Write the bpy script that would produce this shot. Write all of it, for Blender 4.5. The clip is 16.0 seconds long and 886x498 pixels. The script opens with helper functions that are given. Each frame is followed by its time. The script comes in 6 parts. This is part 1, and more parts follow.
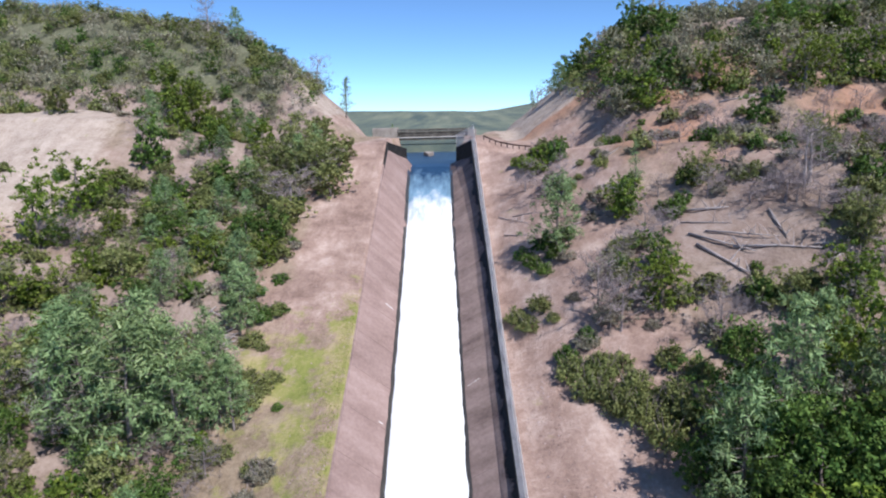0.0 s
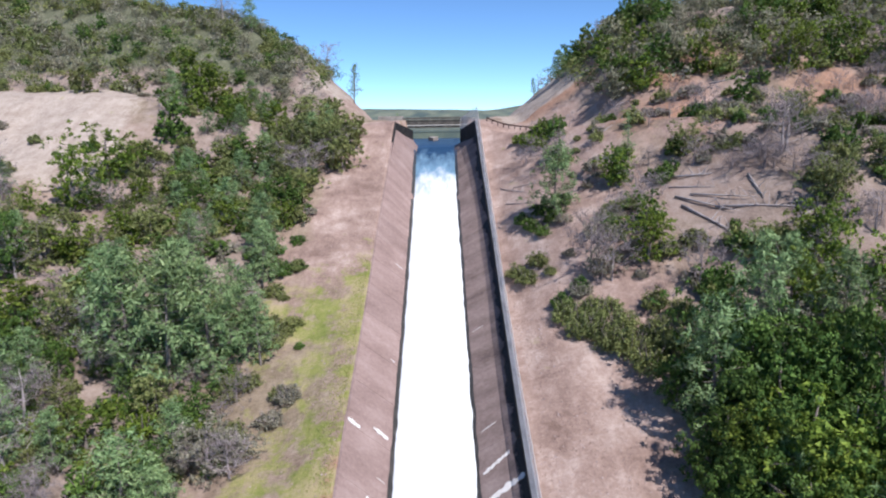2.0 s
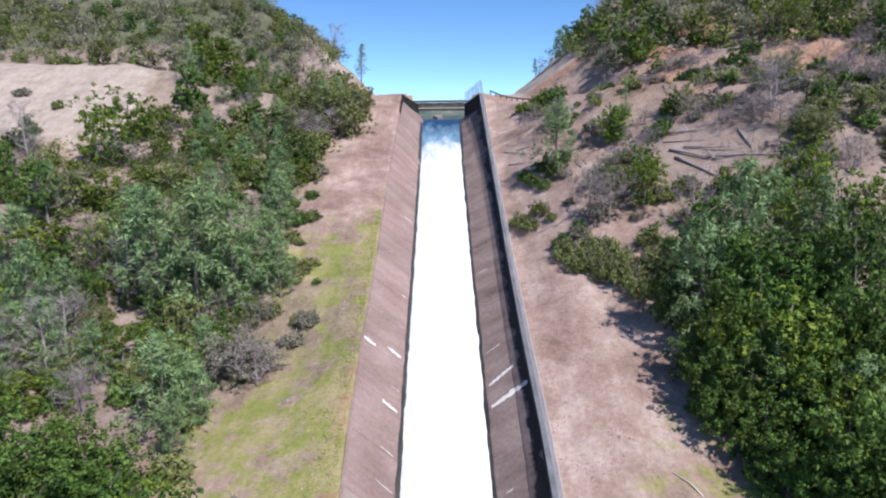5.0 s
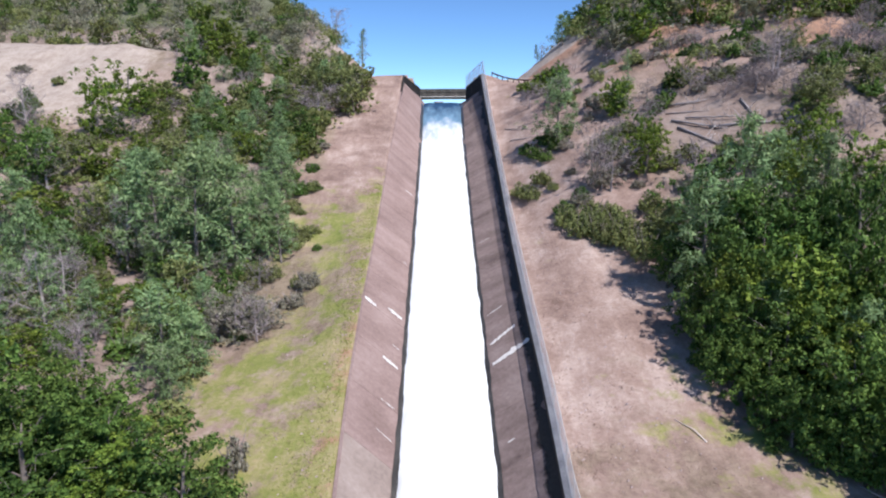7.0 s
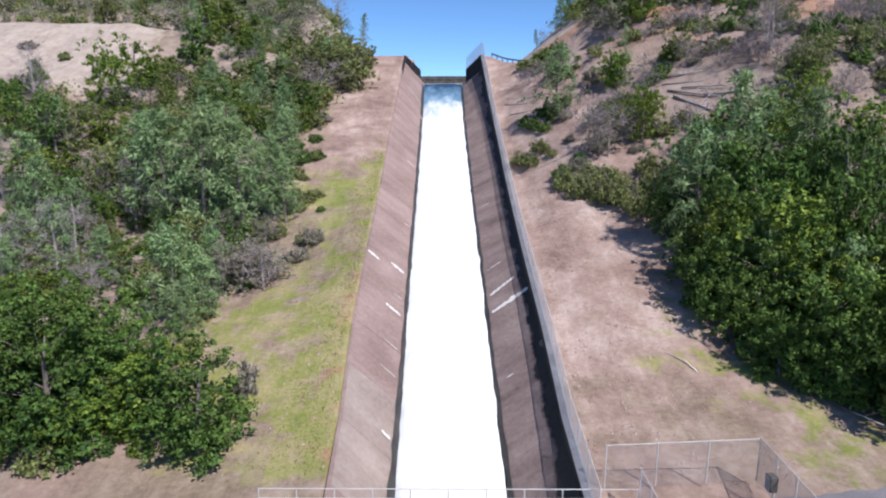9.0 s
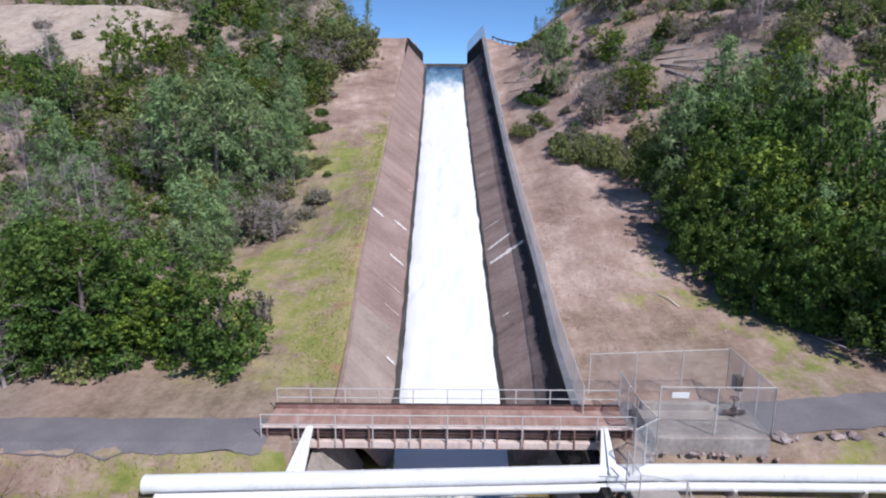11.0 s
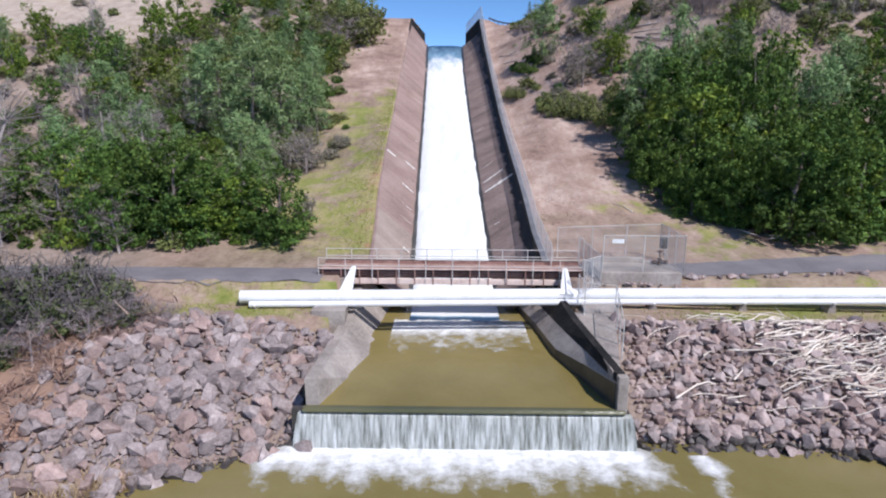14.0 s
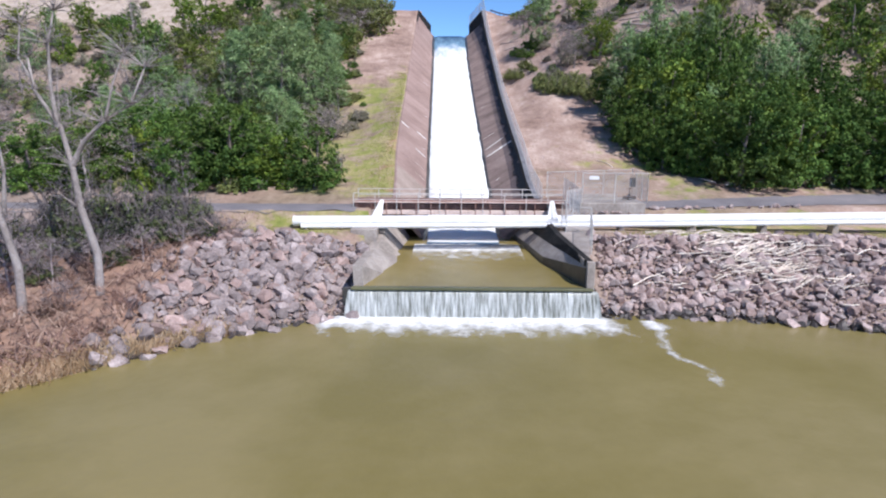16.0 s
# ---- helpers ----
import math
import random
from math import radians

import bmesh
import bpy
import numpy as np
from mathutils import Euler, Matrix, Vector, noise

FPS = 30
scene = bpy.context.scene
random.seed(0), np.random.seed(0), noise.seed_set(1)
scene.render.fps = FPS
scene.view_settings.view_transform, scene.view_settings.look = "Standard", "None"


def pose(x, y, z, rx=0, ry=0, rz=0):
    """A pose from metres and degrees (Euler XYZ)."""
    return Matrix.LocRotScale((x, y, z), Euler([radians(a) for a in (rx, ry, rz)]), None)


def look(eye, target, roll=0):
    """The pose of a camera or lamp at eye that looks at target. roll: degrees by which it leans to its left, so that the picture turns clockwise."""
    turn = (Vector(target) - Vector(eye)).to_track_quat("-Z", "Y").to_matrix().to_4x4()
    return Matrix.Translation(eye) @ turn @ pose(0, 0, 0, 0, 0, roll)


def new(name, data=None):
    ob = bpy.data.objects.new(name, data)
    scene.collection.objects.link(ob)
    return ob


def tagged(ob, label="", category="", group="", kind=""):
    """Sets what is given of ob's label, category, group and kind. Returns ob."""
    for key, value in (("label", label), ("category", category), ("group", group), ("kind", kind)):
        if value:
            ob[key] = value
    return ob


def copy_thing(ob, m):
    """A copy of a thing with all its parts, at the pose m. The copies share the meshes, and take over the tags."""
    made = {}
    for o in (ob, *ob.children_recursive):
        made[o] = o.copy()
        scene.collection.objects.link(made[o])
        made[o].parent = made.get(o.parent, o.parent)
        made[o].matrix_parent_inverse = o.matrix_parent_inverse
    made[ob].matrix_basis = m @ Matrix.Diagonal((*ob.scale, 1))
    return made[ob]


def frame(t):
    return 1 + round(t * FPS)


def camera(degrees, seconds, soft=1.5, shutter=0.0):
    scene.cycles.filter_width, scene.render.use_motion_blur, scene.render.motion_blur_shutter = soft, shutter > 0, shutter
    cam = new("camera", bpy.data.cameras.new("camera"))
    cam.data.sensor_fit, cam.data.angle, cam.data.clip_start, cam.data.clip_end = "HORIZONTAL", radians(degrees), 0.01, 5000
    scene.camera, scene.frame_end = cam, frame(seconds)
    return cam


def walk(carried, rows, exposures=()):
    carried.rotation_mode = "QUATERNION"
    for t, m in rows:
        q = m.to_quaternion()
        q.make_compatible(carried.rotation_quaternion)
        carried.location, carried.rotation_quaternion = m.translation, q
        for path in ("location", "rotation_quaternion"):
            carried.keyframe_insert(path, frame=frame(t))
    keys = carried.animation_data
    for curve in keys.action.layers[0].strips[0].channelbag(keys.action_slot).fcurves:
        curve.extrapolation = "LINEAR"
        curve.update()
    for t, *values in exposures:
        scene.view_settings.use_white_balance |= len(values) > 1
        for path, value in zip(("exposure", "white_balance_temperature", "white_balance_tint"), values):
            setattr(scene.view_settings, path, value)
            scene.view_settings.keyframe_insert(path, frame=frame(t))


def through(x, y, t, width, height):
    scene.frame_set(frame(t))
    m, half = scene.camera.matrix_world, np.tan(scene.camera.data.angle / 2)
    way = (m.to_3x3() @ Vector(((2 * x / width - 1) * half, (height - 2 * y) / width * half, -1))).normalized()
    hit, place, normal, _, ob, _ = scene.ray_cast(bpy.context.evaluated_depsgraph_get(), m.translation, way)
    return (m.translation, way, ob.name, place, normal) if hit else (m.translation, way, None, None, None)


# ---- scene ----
cam = camera(70.0, 16.0, soft=2.1)
PATH = [
    (0, (2.22, -8.316, 34.227), (2.199, -6.358, 33.818), -1.5),
    (0.5, (2.165, -9.741, 33.395), (2.142, -7.783, 32.985), -1.3),
    (1, (1.854, -11.301, 32.554), (1.834, -9.343, 32.145), -1.2),
    (1.5, (1.571, -13.127, 31.839), (1.551, -11.169, 31.43), -1.0),
    (2, (1.448, -14.948, 31.089), (1.427, -12.991, 30.68), -1.0),
    (2.5, (1.325, -16.64, 30.249), (1.304, -14.682, 29.839), -0.9),
    (3, (1.217, -17.96, 29.395), (1.195, -16.003, 28.985), -0.8),
    (3.5, (1.01, -19.07, 28.574), (0.988, -17.112, 28.167), -0.7),
    (4, (0.825, -19.824, 27.762), (0.804, -17.866, 27.354), -0.7),
    (6.5, (0.373, -20.744, 23.375), (0.353, -18.785, 22.968), -0.5),
    (7, (0.38, -20.927, 22.46), (0.36, -18.968, 22.055), -0.4),
    (7.5, (0.278, -21.309, 21.54), (0.259, -19.351, 21.134), -0.4),
    (8, (0.177, -21.872, 20.653), (0.161, -19.914, 20.246), -0.3),
    (8.5, (0.102, -22.59, 19.683), (0.087, -20.632, 19.278), -0.2),
    (9, (0.126, -23.346, 18.874), (0.111, -21.388, 18.467), -0.1),
    (11.5, (0.172, -28.612, 15.115), (0.155, -26.657, 14.697), 0.3),
    (12, (0.098, -30.141, 14.345), (0.085, -28.186, 13.925), 0.5),
    (12.5, (0.006, -32.111, 13.581), (-0.005, -30.156, 13.159), 0.5),
    (13, (-0.075, -34.469, 12.886), (-0.085, -32.515, 12.46), 0.5),
    (13.5, (-0.203, -37.175, 12.204), (-0.212, -35.221, 11.776), 0.5),
    (14, (-0.345, -40.244, 11.567), (-0.352, -38.291, 11.137), 0.5),
    (14.5, (-0.412, -43.618, 10.927), (-0.42, -41.665, 10.496), 0.5),
    (15, (-0.535, -46.899, 10.321), (-0.542, -44.947, 9.884), 0.5),
    (15.5, (-0.694, -49.345, 9.573), (-0.705, -47.393, 9.136), 0.4),
    (16, (-0.94, -51.205, 8.834), (-0.955, -49.253, 8.398), 0.3),
]
walk(cam, [(t, look(eye, target, roll)) for t, eye, target, roll in PATH], [(0.0, 0.05, 6250, 14), (9.0, 0.0, 6250, 14), (11.5, -0.22, 6250, 14), (14.0, -0.12, 6250, 14), (15.5, 0.05, 6250, 14), (16.0, 0.08, 6250, 14)])

# ------------------------------------------------------------ world, sun
SUN_AZ, SUN_EL = 141.0, 51.0
world = bpy.data.worlds.new("sky_world")
scene.world = world
world.use_nodes = True
wn = world.node_tree
sky = wn.nodes.new("ShaderNodeTexSky")
sky.sky_type = "NISHITA"
sky.sun_disc = False
sky.sun_elevation, sky.sun_rotation = radians(SUN_EL), radians(SUN_AZ)
sky.altitude, sky.air_density, sky.dust_density, sky.ozone_density = 200, 0.5, 0.0, 3.0
tint = wn.nodes.new("ShaderNodeMix")
tint.data_type, tint.blend_type = "RGBA", "MULTIPLY"
tint.inputs[0].default_value = 1.0
tint.inputs[7].default_value = (0.82, 1.05, 1.15, 1)
wn.links.new(sky.outputs[0], tint.inputs[6])
wn.links.new(tint.outputs[2], wn.nodes["Background"].inputs[0])
wn.nodes["Background"].inputs[1].default_value = 0.15
sun_data = bpy.data.lights.new("sun", "SUN")
sun_data.energy, sun_data.angle, sun_data.color = 5.0, radians(0.53), (1.0, 0.97, 0.93)
sun = new("sun", sun_data)
sun_way = Vector((math.sin(radians(SUN_AZ)) * math.cos(radians(SUN_EL)), math.cos(radians(SUN_AZ)) * math.cos(radians(SUN_EL)), math.sin(radians(SUN_EL))))
sun.matrix_world = look(sun_way * 200, (0, 0, 0))

# ------------------------------------------------------------ materials


def node(tree, kind, **values):
    n = tree.nodes.new(kind)
    for key, value in values.items():
        n.inputs[key].default_value = value
    return n


def noise_tex(tree, vec, scale, detail=4.0, rough=0.6):
    n = node(tree, "ShaderNodeTexNoise", Scale=scale, Detail=detail, Roughness=rough)
    tree.links.new(vec, n.inputs["Vector"])
    return n.outputs["Fac"]


def ramp(tree, fac, stops):
    r = tree.nodes.new("ShaderNodeValToRGB")
    el = r.color_ramp.elements
    while len(el) < len(stops):
        el.new(0.5)
    for e, (p, c) in zip(el, stops):
        e.position = p
        e.color = (*c, 1) if len(c) == 3 else c
    tree.links.new(fac, r.inputs[0])
    return r.outputs[0]


def mix(tree, fac, a, b, how="MIX"):
    m = tree.nodes.new("ShaderNodeMix")
    m.data_type, m.blend_type = "RGBA", how
    for sock, v in ((m.inputs[0], fac), (m.inputs[6], a), (m.inputs[7], b)):
        if hasattr(v, "links"):
            tree.links.new(v, sock)
        elif sock == m.inputs[0]:
            sock.default_value = v
        else:
            sock.default_value = (*v, 1)
    return m.outputs[2]


def maths(tree, op, a, b=0.0):
    m = tree.nodes.new("ShaderNodeMath")
    m.operation = op
    for sock, v in zip(m.inputs, (a, b)):
        if hasattr(v, "links"):
            tree.links.new(v, sock)
        else:
            sock.default_value = v
    return m.outputs[0]


def start(name):
    m = bpy.data.materials.new(name)
    m.use_nodes = True
    t = m.node_tree
    return m, t, t.nodes["Principled BSDF"], t.nodes.new("ShaderNodeNewGeometry").outputs["Position"]


def bump(t, bsdf, height, strength, dist=0.05):
    b = node(t, "ShaderNodeBump", Strength=strength, Distance=dist)
    t.links.new(height, b.inputs["Height"])
    t.links.new(b.outputs[0], bsdf.inputs["Normal"])


def surface(name, dark, mid, light, coarse=0.4, fine=9.0, rough=0.85, relief=0.5, dist=0.05, metal=0.0, vary=0.0, streak=0.0):
    """Two scales of noise on three tones, with fine relief."""
    m, t, bsdf, pos = start(name)
    big, small = noise_tex(t, pos, coarse), noise_tex(t, pos, fine, 6.0, 0.7)
    both = maths(t, "ADD", maths(t, "MULTIPLY", big, 0.55), maths(t, "MULTIPLY", small, 0.45))
    if streak:
        run = t.nodes.new("ShaderNodeMapping")
        run.inputs["Scale"].default_value = (0.12, 0.75, 0.12)
        t.links.new(pos, run.inputs[0])
        both = maths(t, "ADD", maths(t, "MULTIPLY", both, 1 - streak * 0.6), maths(t, "MULTIPLY", noise_tex(t, run.outputs[0], 1.0, 2.5, 0.5), streak * 0.6))
    col = ramp(t, both, [(0.34, dark), (0.5, mid), (0.66, light)])
    if vary:
        rnd = t.nodes.new("ShaderNodeObjectInfo").outputs["Random"]
        v = maths(t, "ADD", maths(t, "MULTIPLY", rnd, vary), 1 - vary / 2)
        hsv = t.nodes.new("ShaderNodeHueSaturation")
        t.links.new(v, hsv.inputs["Value"])
        t.links.new(col, hsv.inputs["Color"])
        col = hsv.outputs[0]
    t.links.new(col, bsdf.inputs["Base Color"])
    bsdf.inputs["Roughness"].default_value, bsdf.inputs["Metallic"].default_value = rough, metal
    bump(t, bsdf, small, relief, dist)
    return m


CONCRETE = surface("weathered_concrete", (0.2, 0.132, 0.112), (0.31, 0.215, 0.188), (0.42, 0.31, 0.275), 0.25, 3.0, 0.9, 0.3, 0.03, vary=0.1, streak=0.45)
# darker copy of the concrete: the right panels' shade is in the tone
CONCRETE_DARK = surface("mossy_shaded_concrete", (0.11, 0.076, 0.066), (0.225, 0.163, 0.145), (0.34, 0.262, 0.237), 0.3, 3.0, 0.9, 0.4, 0.03, vary=0.1, streak=0.5)
CONCRETE_WORN = surface("worn_concrete", (0.22, 0.168, 0.142), (0.34, 0.265, 0.225), (0.44, 0.355, 0.31), 0.3, 3.0, 0.9, 0.3, 0.03, vary=0.14, streak=0.4)
# near-black tone: moss, plus wall shade painted into the colour
MOSS_SHADE = surface("black_moss_and_shade_concrete", (0.005, 0.0045, 0.004), (0.012, 0.0105, 0.0095), (0.06, 0.048, 0.042), 0.6, 4.0, 0.95, 0.6, 0.04)
CONCRETE_PALE = surface("pale_concrete", (0.2, 0.172, 0.15), (0.335, 0.29, 0.26), (0.47, 0.415, 0.375), 0.6, 5.0, 0.88, 0.3, 0.03)
COPING = surface("grey_coping", (0.2, 0.195, 0.2), (0.31, 0.3, 0.305), (0.42, 0.41, 0.41), 0.6, 5.0, 0.88, 0.3, 0.03)
WET = surface("wet_concrete", (0.03, 0.028, 0.026), (0.055, 0.05, 0.045), (0.09, 0.08, 0.07), 0.8, 5.0, 0.35, 0.3, 0.03)
STAINED = surface("stained_concrete", (0.04, 0.036, 0.032), (0.1, 0.09, 0.08), (0.22, 0.195, 0.175), 0.6, 4.0, 0.9, 0.4, 0.03)
DEPOSIT = surface("mineral_deposit", (0.6, 0.55, 0.5), (0.75, 0.71, 0.67), (0.82, 0.8, 0.77), 2.0, 12.0, 0.9, 0.5, 0.02)
RUST = surface("rusted_steel", (0.17, 0.085, 0.068), (0.32, 0.18, 0.15), (0.46, 0.29, 0.245), 1.2, 14.0, 0.75, 0.4, 0.01, 0.2)
BEAM = surface("pale_pink_concrete", (0.55, 0.42, 0.37), (0.72, 0.57, 0.51), (0.8, 0.67, 0.61), 0.8, 6.0, 0.88, 0.2, 0.02)
BROWN = surface("brown_steel", (0.035, 0.02, 0.017), (0.065, 0.036, 0.03), (0.12, 0.07, 0.06), 1.0, 12.0, 0.7, 0.4, 0.01, 0.2)
PLANK = surface("weathered_plank", (0.28, 0.155, 0.125), (0.41, 0.255, 0.21), (0.53, 0.36, 0.31), 1.5, 12.0, 0.85, 0.5, 0.02, vary=0.2)
GALV = surface("galvanised_steel", (0.5, 0.47, 0.45), (0.63, 0.6, 0.57), (0.74, 0.71, 0.68), 1.5, 18.0, 0.5, 0.15, 0.01, 0.15)
WHITE = surface("white_paint", (0.7, 0.69, 0.67), (0.82, 0.81, 0.8), (0.87, 0.86, 0.85), 0.7, 6.0, 0.5, 0.08, 0.01)
ASPHALT = surface("old_asphalt", (0.13, 0.12, 0.13), (0.19, 0.175, 0.185), (0.26, 0.235, 0.24), 0.3, 12.0, 0.92, 0.5, 0.02)
ROCK = surface("riprap_rock", (0.13, 0.103, 0.098), (0.31, 0.252, 0.242), (0.5, 0.425, 0.41), 0.7, 6.0, 0.9, 0.7, 0.06, vary=0.55)
ROCK_RED = surface("red_riprap_rock", (0.2, 0.135, 0.12), (0.36, 0.258, 0.232), (0.52, 0.4, 0.365), 0.7, 6.0, 0.9, 0.7, 0.06, vary=0.5)
ROCK_PINK = surface("pinkish_riprap_rock", (0.22, 0.165, 0.155), (0.46, 0.352, 0.328), (0.66, 0.54, 0.51), 0.7, 6.0, 0.9, 0.7, 0.06, vary=0.5)
ROCK_WET = surface("wet_rock", (0.05, 0.042, 0.038), (0.09, 0.075, 0.07), (0.14, 0.12, 0.11), 0.9, 6.0, 0.45, 0.7, 0.06, vary=0.4)
DRIFT = surface("bleached_driftwood", (0.58, 0.47, 0.39), (0.76, 0.66, 0.57), (0.86, 0.79, 0.71), 1.0, 14.0, 0.85, 0.5, 0.02, vary=0.3)
BARK = surface("grey_bark", (0.1, 0.08, 0.07), (0.2, 0.165, 0.145), (0.34, 0.29, 0.265), 0.8, 9.0, 0.95, 0.8, 0.05)
DEADWOOD = surface("dead_wood", (0.24, 0.2, 0.19), (0.4, 0.345, 0.33), (0.56, 0.5, 0.48), 0.8, 9.0, 0.95, 0.8, 0.05, vary=0.3)
TWIG = surface("dead_twig", (0.17, 0.135, 0.135), (0.29, 0.24, 0.24), (0.42, 0.36, 0.355), 1.0, 6.0, 0.95, 0.3, 0.02, vary=0.4)
BANKWOOD = surface("grey_bank_wood", (0.18, 0.155, 0.145), (0.31, 0.27, 0.255), (0.45, 0.405, 0.385), 0.8, 9.0, 0.95, 0.8, 0.05)
DARK_TWIG = surface("dark_twig", (0.07, 0.06, 0.06), (0.16, 0.138, 0.138), (0.29, 0.255, 0.255), 1.0, 6.0, 0.95, 0.3, 0.02)
SIGN = surface("sign_white", (0.7, 0.7, 0.7), (0.8, 0.8, 0.8), (0.85, 0.85, 0.85), 1.0, 6.0, 0.5, 0.02, 0.01)


def leaf_material(name, dark, mid, light, through=0.35):
    m, t, bsdf, pos = start(name)
    isle = [n for n in t.nodes if n.bl_idname == "ShaderNodeNewGeometry"][0].outputs["Random Per Island"]
    tone = maths(t, "ADD", maths(t, "MULTIPLY", isle, 0.35), maths(t, "MULTIPLY", noise_tex(t, pos, 0.9, 3.0, 0.6), 0.65))
    col = ramp(t, tone, [(0.28, dark), (0.5, mid), (0.72, light)])
    rnd = t.nodes.new("ShaderNodeObjectInfo").outputs["Random"]
    hsv = t.nodes.new("ShaderNodeHueSaturation")
    t.links.new(maths(t, "ADD", maths(t, "MULTIPLY", rnd, 0.45), 0.78), hsv.inputs["Value"])
    t.links.new(maths(t, "ADD", maths(t, "MULTIPLY", noise_tex(t, pos, 0.09, 2.0), 0.07), 0.465), hsv.inputs["Hue"])
    t.links.new(col, hsv.inputs["Color"])
    t.links.new(hsv.outputs[0], bsdf.inputs["Base Color"])
    bsdf.inputs["Roughness"].default_value, bsdf.inputs["Specular IOR Level"].default_value = 0.65, 0.2
    tr = t.nodes.new("ShaderNodeBsdfTranslucent")
    t.links.new(hsv.outputs[0], tr.inputs[0])
    add = t.nodes.new("ShaderNodeMixShader")
    add.inputs[0].default_value = through
    t.links.new(bsdf.outputs[0], add.inputs[1])
    t.links.new(tr.outputs[0], add.inputs[2])
    t.links.new(add.outputs[0], t.nodes["Material Output"].inputs[0])
    return m


LEAF_DARK = leaf_material("dark_oak_leaf", (0.028, 0.06, 0.012), (0.085, 0.155, 0.032), (0.19, 0.29, 0.062), 0.2)
LEAF_BRIGHT = leaf_material("bright_oak_leaf", (0.05, 0.085, 0.012), (0.145, 0.21, 0.03), (0.28, 0.345, 0.06), 0.2)
LEAF_PINE = leaf_material("grey_pine_needle", (0.07, 0.12, 0.048), (0.22, 0.33, 0.138), (0.39, 0.505, 0.235), 0.24)
LEAF_OLIVE = leaf_material("olive_scrub_leaf", (0.075, 0.095, 0.03), (0.21, 0.235, 0.08), (0.37, 0.39, 0.15), 0.24)
LEAF_GREY = leaf_material("grey_scrub_leaf", (0.13, 0.12, 0.085), (0.285, 0.262, 0.195), (0.44, 0.405, 0.315), 0.24)
# paler leaf tone, used only for crowns on the ridges
LEAF_ASH = leaf_material("pale_ridge_leaf", (0.16, 0.16, 0.1), (0.34, 0.335, 0.22), (0.5, 0.475, 0.34), 0.28)
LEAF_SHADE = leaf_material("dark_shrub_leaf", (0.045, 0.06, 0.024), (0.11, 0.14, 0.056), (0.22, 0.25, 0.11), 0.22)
REED = leaf_material("dry_reed", (0.36, 0.24, 0.13), (0.52, 0.38, 0.24), (0.66, 0.52, 0.36))
STALK = leaf_material("dead_stalk", (0.16, 0.1, 0.08), (0.33, 0.22, 0.18), (0.55, 0.41, 0.33))
GRASS = leaf_material("spring_grass", (0.2, 0.23, 0.05), (0.28, 0.3, 0.075), (0.4, 0.37, 0.14))


